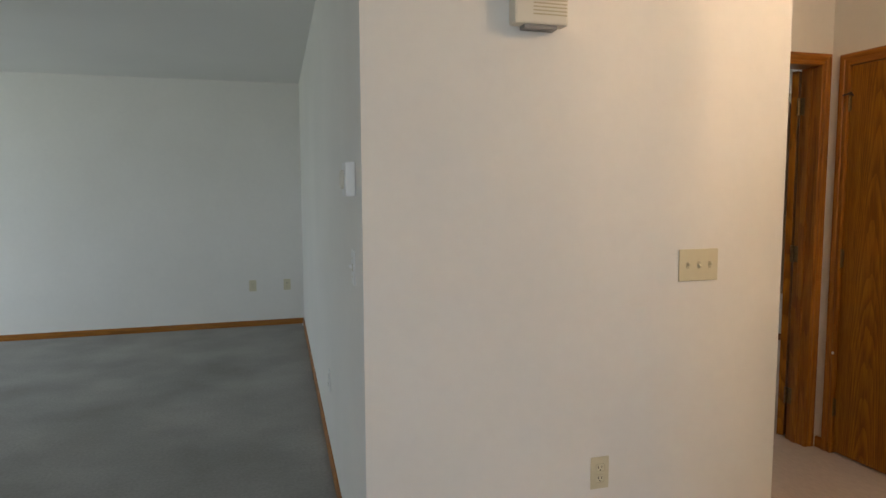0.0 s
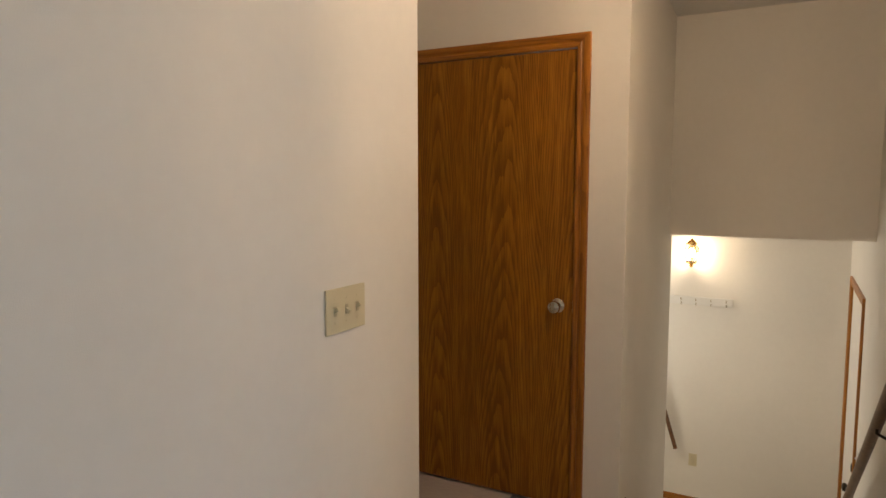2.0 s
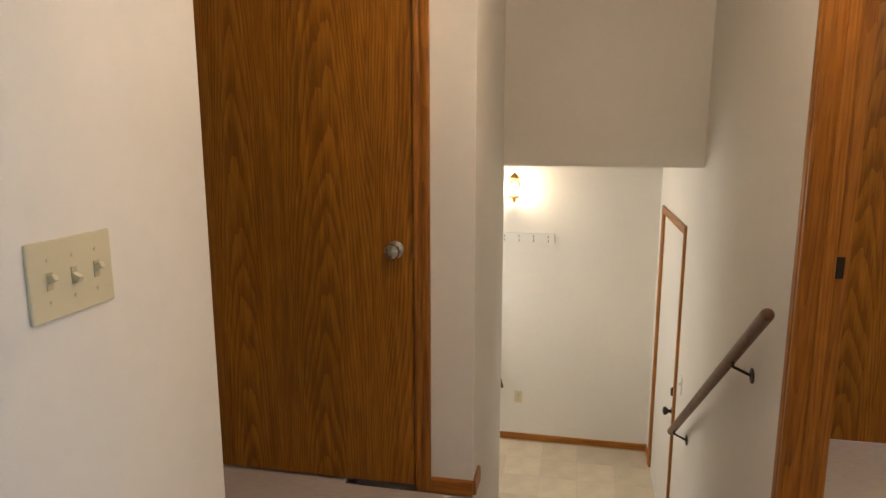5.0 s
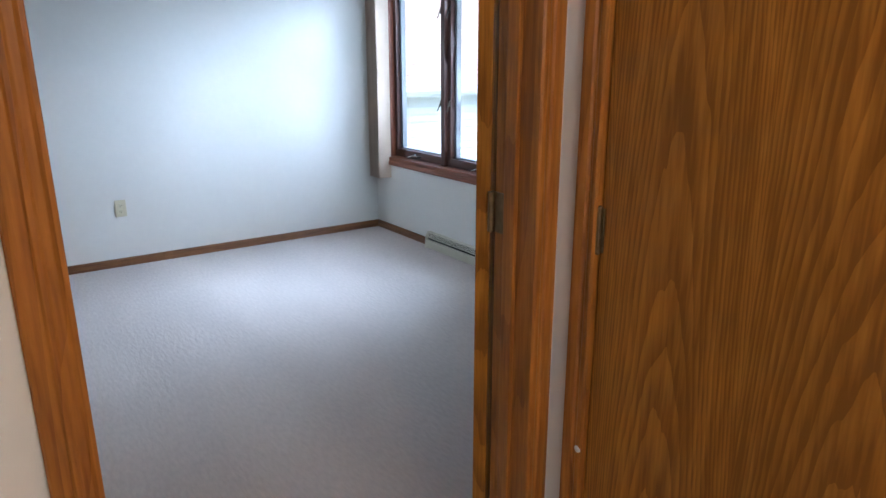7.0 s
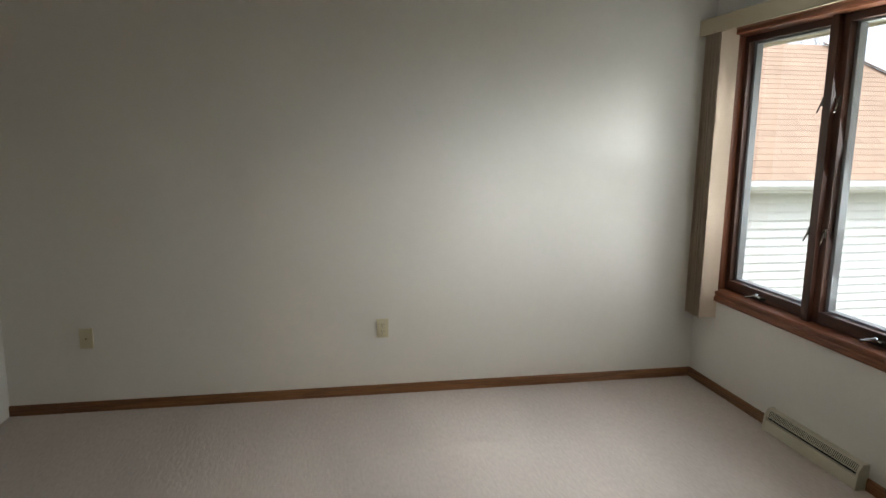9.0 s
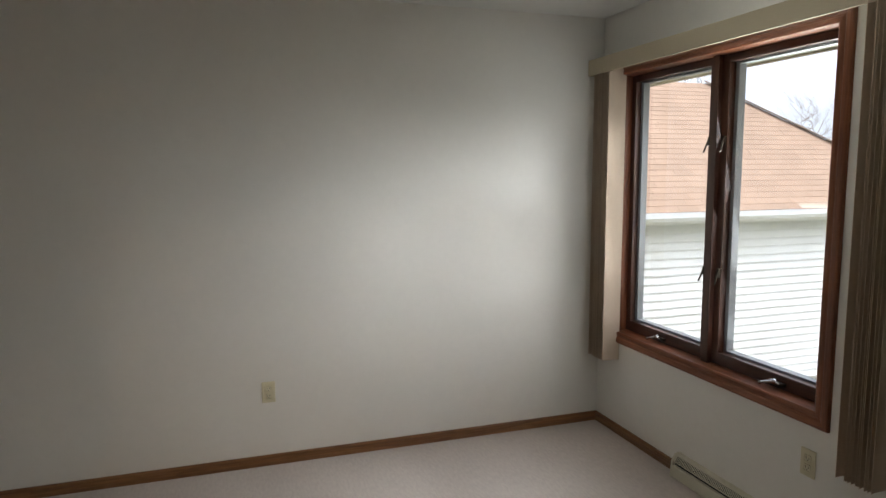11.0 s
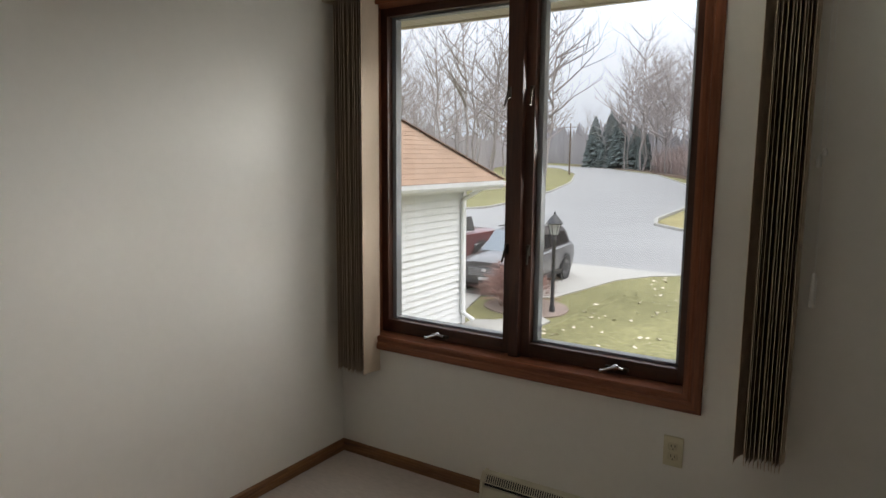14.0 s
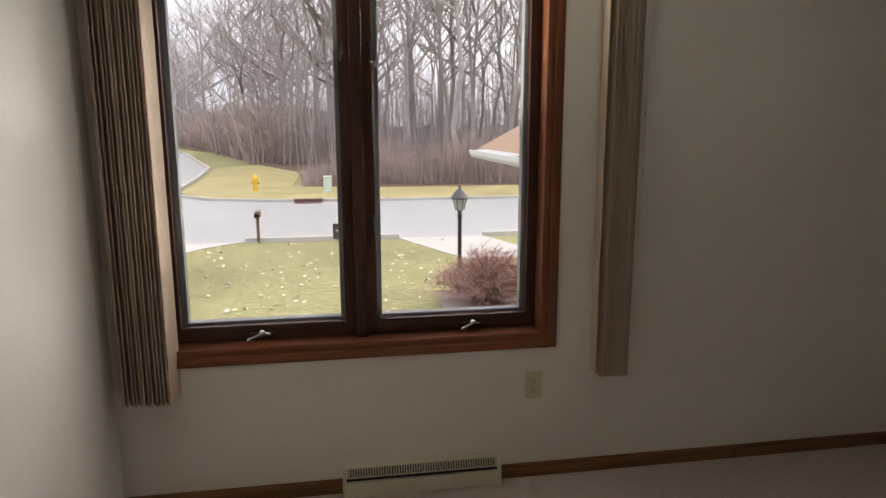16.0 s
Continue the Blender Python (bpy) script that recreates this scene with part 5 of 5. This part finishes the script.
def suv(m, paint, label, pickup=False):
    o = thing("car", m, label, "car")
    bm = bmesh.new()
    low = 0.24
    loft(bm, [hull(-2.30, 0.78, 0.42, 0.72, 0.74), hull(-2.22, 0.88, 0.32, 0.88, 0.92), hull(-1.9, 0.93, low, 0.96, 1.03), hull(-1.0, 0.945, low, 1.02, 1.09), hull(-0.3, 0.95, low, 1.04, 1.06), hull(1.2, 0.95, low, 1.08, 1.08), hull(2.0, 0.94, low, 1.10, 1.10), hull(2.28, 0.90, 0.34, 1.02, 1.04), hull(2.36, 0.82, 0.42, 0.9, 0.92)])
    body = part("body", bm, paint, o, "", True)
    back = 0.75 if pickup else 2.25
    bm = bmesh.new()
    cabin = [(-1.08, 0.80, 1.03, 0.02), (-0.28, 0.72, 1.05, 0.56), (0.25, 0.715, 1.05, 0.63), (back - 0.75, 0.70, 1.06, 0.60), (back - 0.25, 0.68, 1.06, 0.50), (back, 0.66, 1.06, 0.06)]
    loft(bm, [[(x, -0.84, b), (x, -w - 0.02, b + h * 0.75), (x, -w + 0.10, b + h), (x, w - 0.10, b + h), (x, w + 0.02, b + h * 0.75), (x, 0.84, b)] for x, w, b, h in cabin])
    part("cabin", bm, paint, o, "", True)
    bm = bmesh.new()
    loft(bm, [[(-1.06, -0.74, 1.075), (-1.06, 0.74, 1.075), (-1.02, 0.74, 1.07), (-1.02, -0.74, 1.07)], [(-0.34, -0.66, 1.605), (-0.34, 0.66, 1.605), (-0.30, 0.66, 1.59), (-0.30, -0.66, 1.59)]])
    part("windscreen", bm, CAR_GLASS, o, "pale reflecting windscreen")
    for s in (-1, 1):
        for x0, x1, t0, t1 in ((-0.72, 0.28, -0.22, 0.24), (0.34, 1.18, 0.34, 1.12)) + (() if pickup else ((1.24, 1.86, 1.2, 1.62),)):
            bm = bmesh.new()
            p = [(x0, s * 0.835, 1.10), (x1, s * 0.835, 1.10), (t1, s * 0.752, 1.50), (t0, s * 0.752, 1.50)]
            a = [bm.verts.new(Vector(q) + Vector((0, s * 0.012, 0))) for q in p]
            b = [bm.verts.new(Vector(q) - Vector((0, s * 0.01, 0))) for q in p]
            bm.faces.new(a), bm.faces.new(b[::-1])
            for i in range(4):
                bm.faces.new((b[i], b[(i + 1) % 4], a[(i + 1) % 4], a[i]))
            part("side_window", bm, CAR_GLASS_DARK, o)
        bm = bmesh.new()
        box(bm, -0.95, -0.75, s * 0.97 - 0.09 * (s < 0), s * 0.97 + 0.09 * (s > 0), 1.06, 1.2, 0.03)
        part("wing_mirror", bm, paint, o)
        bm = bmesh.new()
        box(bm, -2.33, -2.1, s * 0.86 - 0.22 * (s > 0), s * 0.86 + 0.22 * (s < 0), 0.80, 0.86, 0.02)
        part("headlight", bm, LIGHT_LENS, o, "slim clear headlight")
        bm = bmesh.new()
        box(bm, -2.34, -2.2, s * 0.80 - 0.12, s * 0.80 + 0.12, 0.52, 0.66, 0.03)
        part("fog_light", bm, LIGHT_LENS, o)
        bm = bmesh.new()
        box(bm, -1.35, 1.5, s * 0.945 - 0.015, s * 0.945 + 0.015, 0.25, 0.38, 0.008)
        part("side_cladding", bm, RUBBER, o)
        for x in (-1.38, 1.38):
            bm = bmesh.new()
            lathe(bm, [(0.405, -0.012), (0.45, -0.012), (0.45, 0.012), (0.405, 0.012)], Matrix.Translation((x, s * 0.935, 0.37)) @ Matrix.Rotation(radians(90), 4, "X"), 32)
            part("wheel_arch", bm, RUBBER, o)
            wheel(o, x, s * 0.86)
        bm = bmesh.new()
        rod(bm, (-0.2, s * 0.62, 1.70), (back - 0.5, s * 0.60, 1.69), 0.018, None, 8)
        part("roof_rail", bm, GRILLE, o)
    bm = bmesh.new()
    box(bm, -2.345, -2.24, -0.52, 0.52, 0.55, 0.80, 0.04)
    g = part("grille", bm, GRILLE, o, "dark mesh grille")
    for i in range(5):
        bm = bmesh.new()
        box(bm, -2.352, -2.34, -0.48, 0.48, 0.575 + 0.045 * i, 0.587 + 0.045 * i)
        part("grille_bar", bm, RIM, g)
    bm = bmesh.new()
    ball(bm, (-2.35, 0, 0.72), 0.075, (0.15, 1, 0.6), 16)
    part("badge", bm, RIM, g, "plain oval badge", True)
    bm = bmesh.new()
    box(bm, -2.36, -2.345, -0.16, 0.16, 0.45, 0.53)
    part("number_plate", bm, TRIM_WHITE, o)
    bm = bmesh.new()
    box(bm, -2.34, -2.2, -0.7, 0.7, 0.34, 0.44, 0.03)
    part("bumper", bm, RUBBER, o)
    return o


suv(pose(17.4, 11.85, GZ + 0.02, 0, 0, 2) @ Matrix.Scale(0.85, 4), PAINT_GREY, "grey metallic sport utility car parked on the driveway")
suv(pose(17.6, 14.9, GZ + 0.02, 0, 0, -8), PAINT_RED, "dark red pickup parked beside the grey car", True)


# ---- shrubs and trees ----
def twig(bm, a, b, r0, r1, sides=3):
    d = (b - a)
    q = d.to_track_quat("Z", "Y")
    rings = [[bm.verts.new(p + q @ Vector((r * math.cos(6.283 * i / sides), r * math.sin(6.283 * i / sides), 0))) for i in range(sides)] for p, r in ((a, r0), (b, r1))]
    for i in range(sides):
        bm.faces.new((rings[0][i], rings[0][(i + 1) % sides], rings[1][(i + 1) % sides], rings[1][i]))


def branches(bm, rng, start, way, length, radius, depth, lift=0.12):
    """A limb of a few bent pieces that forks into thinner ones."""
    p, d = start.copy(), way.normalized()
    pieces = 3 if depth > 1 else 2
    for k in range(pieces):
        nd = (d + Vector((rng.uniform(-0.22, 0.22), rng.uniform(-0.22, 0.22), rng.uniform(-0.08, 0.16) + lift * 0.4))).normalized()
        q = p + nd * length / pieces
        r0, r1 = radius * (1 - 0.6 * k / pieces), radius * (1 - 0.6 * (k + 1) / pieces)
        twig(bm, p, q, r0, r1, 6 if depth > 3 else 4 if depth > 2 else 3)
        if depth > 0:
            for j in range(2 if k else 1):
                side = Vector((rng.uniform(-1, 1), rng.uniform(-1, 1), rng.uniform(-0.1, 0.75)))
                branches(bm, rng, q, nd * 0.6 + side * 0.75, length * rng.uniform(0.45, 0.7), r1 * 0.62, depth - 1, lift)
        p, d = q, nd
    return p


def bare_tree(seed, height, spread, fine=3, first=2, thick=1.0):
    rng = random.Random(seed)
    o = thing("bare_tree", pose(0, 0, 0), "tall leafless tree in the winter wood", "tree", "bare trees of the wood")
    tr, cr = bmesh.new(), bmesh.new()
    p, r = Vector((0, 0, -0.2)), height * 0.0085
    for k in range(7):
        q = p + Vector((rng.uniform(-0.5, 0.5), rng.uniform(-0.5, 0.5), height / 7))
        r1 = height * 0.0085 * (1 - 0.85 * (k + 1) / 7)
        twig(tr, p, q, r, r1, 9)
        if k >= first:
            for j in range(2 if k < 4 else 3):
                a = rng.uniform(0, 6.283)
                branches(cr, rng, q if j else p.lerp(q, 0.5), Vector((math.cos(a) * spread, math.sin(a) * spread, rng.uniform(0.5, 1.1))), height * rng.uniform(0.22, 0.38) * (1.15 - k * 0.08), (r1 * 0.6 + 0.012) * thick, fine)
        p, r = q, r1
    part("trunk", tr, BARK, o, "grey-brown trunk", True)
    part("crown", cr, BARK, o, "bare branches and twigs")
    return o


rng = random.Random(4)
models = [bare_tree(s, h, w) for s, h, w in ((1, 19, 0.9), (2, 23, 0.7), (3, 17, 1.1), (5, 21, 0.8), (8, 15, 1.2))]
light_models = [bare_tree(s, h, w, 2, 2, 2.4) for s, h, w in ((21, 20, 1.5), (22, 16, 1.8), (23, 23, 1.4))]
round_models = [bare_tree(s, h, w, 3, 1, 1.7) for s, h, w in ((31, 9.5, 2.2), (33, 11, 2.0))]
spots = []
while len(spots) < 42:
    x = rng.uniform(38.5, 58)
    y = rng.uniform(-14, 6 + max(0, (x - 45) * 0.22))
    if all((x - a) ** 2 + (y - b) ** 2 > 3.5 for a, b in spots):
        spots.append((x, y))
far_spots = []
RX, RY = [p[0] for p in RIGHT[6:]], [p[1] for p in RIGHT[6:]]
LXS, LYS = [p[0] for p in LEFT[5::-1]], [p[1] for p in LEFT[5::-1]]
while len(far_spots) < 70:
    x = rng.uniform(55, 210)
    edge = float(np.interp(x, RX, RY)) - 3
    far_spots.append((x, edge - abs(rng.gauss(0, 0.13)) * x))
for i in range(40):
    x = rng.uniform(75, 230)
    far_spots.append((x, float(np.interp(x, LXS, LYS)) + 4 + abs(rng.gauss(0, 18))))
spots += [(64, 40), (72, 49), (84, 52), (60, 50), (92, 60), (76, 58), (100, 55), (54, 44), (66, 12), (73, 15.5), (80, 18.5), (92, 21), (100, 24), (110, 28), (86, 14), (62, 9), (120, 31), (135, 37), (150, 44), (165, 51), (182, 60), (205, 64), (216, 70), (226, 76), (196, 58), (236, 92), (228, 86), (212, 66)]
round_spots = [(44, 36), (36, 44), (52, 40), (33, 58), (46, 52), (58, 47), (40, 66), (62, 58), (70, 52), (52, 62), (80, 60), (28, 50), (24, 64), (90, 66), (75, 70), (62, 72)]
for i, (x, y) in enumerate(spots):
    s = rng.uniform(0.8, 1.15)
    m = Matrix.Translation((x, y, GZ)) @ Matrix.Rotation(rng.uniform(0, 6.28), 4, "Z") @ Matrix.Diagonal((s, s, s, 1))
    if i < len(models):
        models[i].matrix_basis = m
    else:
        t = copy_thing(models[i % len(models)], Matrix())
        t.matrix_basis = m
for i, (x, y) in enumerate(far_spots):
    s = rng.uniform(0.8, 1.25)
    m = Matrix.Translation((x, y, GZ)) @ Matrix.Rotation(rng.uniform(0, 6.28), 4, "Z") @ Matrix.Diagonal((s, s, s, 1))
    t = light_models[i] if i < len(light_models) else copy_thing(light_models[i % len(light_models)], Matrix())
    t.matrix_basis = m

# tall old trees where the far street bends
for i, (x, y) in enumerate([(128, 61), (142, 69), (118, 56), (160, 80), (150, 44), (166, 52), (182, 61), (140, 39), (200, 66), (110, 53)]):
    s = rng.uniform(1.15, 1.4)
    t = copy_thing(light_models[i % len(light_models)], Matrix())
    t.matrix_basis = Matrix.Translation((x, y, GZ)) @ Matrix.Rotation(rng.uniform(0, 6.28), 4, "Z") @ Matrix.Diagonal((s, s, s, 1))
for i, (x, y) in enumerate(round_spots):
    s = rng.uniform(0.85, 1.2)
    t = round_models[i] if i < len(round_models) else copy_thing(round_models[i % len(round_models)], Matrix())
    t.matrix_basis = Matrix.Translation((x, y, GZ)) @ Matrix.Rotation(rng.uniform(0, 6.28), 4, "Z") @ Matrix.Diagonal((s, s, s, 1))


def shrub(m, seed, label, material, n=520, h=1.15, w=0.9):
    rr = random.Random(seed)
    o = thing("shrub", m, label, "shrub", "bare shrubs by the lamp posts")
    bm = bmesh.new()
    for i in range(n):
        a, e = rr.uniform(0, 6.283), rr.uniform(0.1, 1.0)
        base = Vector((rr.gauss(0, 0.12), rr.gauss(0, 0.12), 0))
        tip = Vector((math.cos(a) * w * e * rr.uniform(0.7, 1.05), math.sin(a) * w * e * rr.uniform(0.7, 1.05), h * (1.05 - 0.75 * e * e) * rr.uniform(0.6, 1.0)))
        mid_p = base.lerp(tip, 0.5) + Vector((0, 0, 0.12))
        twig(bm, base, mid_p, 0.009, 0.006), twig(bm, mid_p, tip, 0.006, 0.003)
        for j in range(4):
            d = Vector((rr.uniform(-0.2, 0.2), rr.uniform(-0.2, 0.2), rr.uniform(-0.05, 0.2)))
            s = mid_p.lerp(tip, rr.uniform(0.1, 1.0))
            twig(bm, s, s + d, 0.005, 0.002)
    part("twigs", bm, material, o)
    return o


shrub(pose(15.0, 10.75, GZ), 11, "round reddish leafless shrub in a mulch bed", TWIG_RED, 520, 1.1, 1.05)
shrub(pose(13.8, 3.1, GZ), 12, "wide reddish leafless shrub beside the path", TWIG_RED, 700, 0.98, 1.4)

# brush along the edge of the wood
bm = bmesh.new()
for i in range(11000):
    x = 38.2 + abs(rng.gauss(0, 4.5))
    y = rng.uniform(-34, 7.5 + max(0, (x - 44) * 0.2))
    h = rng.uniform(0.8, 3.2) * (0.75 + 0.5 * noise.noise((x * 0.25, y * 0.25, 0)))
    p = Vector((x, y, GZ))
    h *= min(1.0, 0.25 + (7.8 + max(0, (x - 44) * 0.2) - y) / 5)
    d = Vector((rng.uniform(-0.5, 0.5), rng.uniform(-0.6, 0.6), 1)) * h
    twig(bm, p, p + d, 0.022, 0.008)
    for j in range(2):
        s = p + d * rng.uniform(0.35, 0.9)
        twig(bm, s, s + Vector((rng.uniform(-0.5, 0.5), rng.uniform(-0.6, 0.6), rng.uniform(0.1, 0.6))) * h * 0.45, 0.012, 0.006)
for i in range(2500):
    x = rng.uniform(60, 150)
    p = Vector((x, float(np.interp(x, RX, RY)) - 4 - abs(rng.gauss(0, 4)), GZ))
    d = Vector((rng.uniform(-0.4, 0.4), rng.uniform(-0.4, 0.4), 1)) * rng.uniform(1.5, 6.0)
    twig(bm, p, p + d, 0.05, 0.015)
    for j in range(3):
        s = p + d * rng.uniform(0.3, 0.9)
        twig(bm, s, s + Vector((rng.uniform(-0.6, 0.6), rng.uniform(-0.6, 0.6), rng.uniform(0.1, 0.7))) * 2.2, 0.03, 0.01)
single("wood_brush", bm, TWIG_BROWN, "reddish brown brush along the edge of the wood", "undergrowth", kind="stuff")


def spruce(x, y, h, seed):
    rr = random.Random(seed)
    o = thing("spruce_tree", pose(x, y, GZ), "grey-green spruce by the far street, paled for haze", "tree", "spruces")
    bm = bmesh.new()
    rod(bm, (0, 0, 0), (0, 0, h * 0.95), h * 0.016, 0.02, 8)
    part("trunk", bm, BARK, o)
    bm = bmesh.new()
    for i in range(900):
        f = rr.random() ** 0.8
        z = h * (0.06 + 0.93 * f)
        R = h * 0.26 * (1 - f) ** 0.65 * rr.uniform(0.75, 1.1) + 0.08
        a = rr.uniform(0, 6.283)
        p0 = Vector((math.cos(a) * R * 0.25, math.sin(a) * R * 0.25, z))
        p1 = Vector((math.cos(a) * R, math.sin(a) * R, z - R * 0.28))
        side = Vector((-math.sin(a), math.cos(a), 0)) * R * rr.uniform(0.14, 0.26)
        vs = [bm.verts.new(q) for q in (p0, p0.lerp(p1, 0.6) + side, p1, p0.lerp(p1, 0.6) - side)]
        hang = bm.verts.new(p0.lerp(p1, 0.7) - Vector((0, 0, R * 0.22)))
        bm.faces.new(vs)
        bm.faces.new((vs[1], vs[2], hang)), bm.faces.new((vs[2], vs[3], hang))
    part("crown", bm, SPRUCE, o)


for x, y, h, s in ((196, 67, 19, 1), (206, 73, 22, 2), (188, 60, 15, 3), (216, 82, 20, 6), (176, 54, 12, 7), (86, 62, 8, 4)):
    spruce(x, y, h * 0.85, s)

# far woods
bm = bmesh.new()
for i in range(900):
    x = rng.uniform(44, 92)
    y = rng.uniform(-30, 7 + (x - 45) * 0.26)
    h = rng.uniform(4, 11)
    p = Vector((x, y, GZ))
    q = p + Vector((rng.uniform(-0.8, 0.8), rng.uniform(-0.8, 0.8), h))
    twig(bm, p, q, 0.05, 0.012)
    for j in range(9):
        s = p.lerp(q, rng.uniform(0.25, 0.95))
        twig(bm, s, s + Vector((rng.uniform(-1, 1), rng.uniform(-1, 1), rng.uniform(0.2, 1.2))) * h * 0.17, 0.02, 0.006)
single("wood_saplings", bm, BARK, "thin grey saplings filling the winter wood", "saplings", kind="stuff")


def backdrop(points, heights, seed):
    bm = bmesh.new()
    prev = None
    total = 0.0
    for j, ((x0, y0), (x1, y1)) in enumerate(zip(points, points[1:])):
        n = int(math.hypot(x1 - x0, y1 - y0) / 1.5)
        for i in range(n):
            x, y = x0 + (x1 - x0) * i / n, y0 + (y1 - y0) * i / n
            top = (heights[j] + (heights[j + 1] - heights[j]) * i / n) * (0.75 + 0.35 * noise.noise((x * 0.05 + seed, y * 0.05, 0)) + 0.22 * noise.noise((x * 0.5, y * 0.5, seed)))
            cur = (bm.verts.new((x, y, GZ - 0.2)), bm.verts.new((x, y, GZ + top)), bm.verts.new((x + 0.8, y + 0.4, GZ + top)), bm.verts.new((x + 0.8, y + 0.4, GZ - 0.2)))
            if prev:
                for k in range(3):
                    bm.faces.new((prev[k], cur[k], cur[k + 1], prev[k + 1]))
            prev = cur
    return single("backdrop", bm, FARWOOD, "grey-brown far woodland with haze painted into its colour", "backdrop", kind="structure")


# plain far screens; their haze is only a paler colour
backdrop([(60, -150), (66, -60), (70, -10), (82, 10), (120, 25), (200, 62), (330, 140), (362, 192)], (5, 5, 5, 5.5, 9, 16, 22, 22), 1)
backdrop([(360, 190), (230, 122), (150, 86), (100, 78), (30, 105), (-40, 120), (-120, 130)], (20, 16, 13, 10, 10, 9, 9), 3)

# vinyl tiles of the entry floor
tile = bmesh.new()
box(tile, -0.1495, 0.1495, -0.1495, 0.1495, -0.004, 0.0)
tile_mesh = mesh_of("floor_tile", tile, TILE)
x = HX - 0.15
while x < EX - 0.05:
    y = ST_S + 0.15
    while y < 2.95:
        o = new("floor_tile", tile_mesh)
        o.parent = floor_entry
        o.matrix_basis = Matrix.Translation((x, y, FL))
        y += 0.3
    x += 0.3
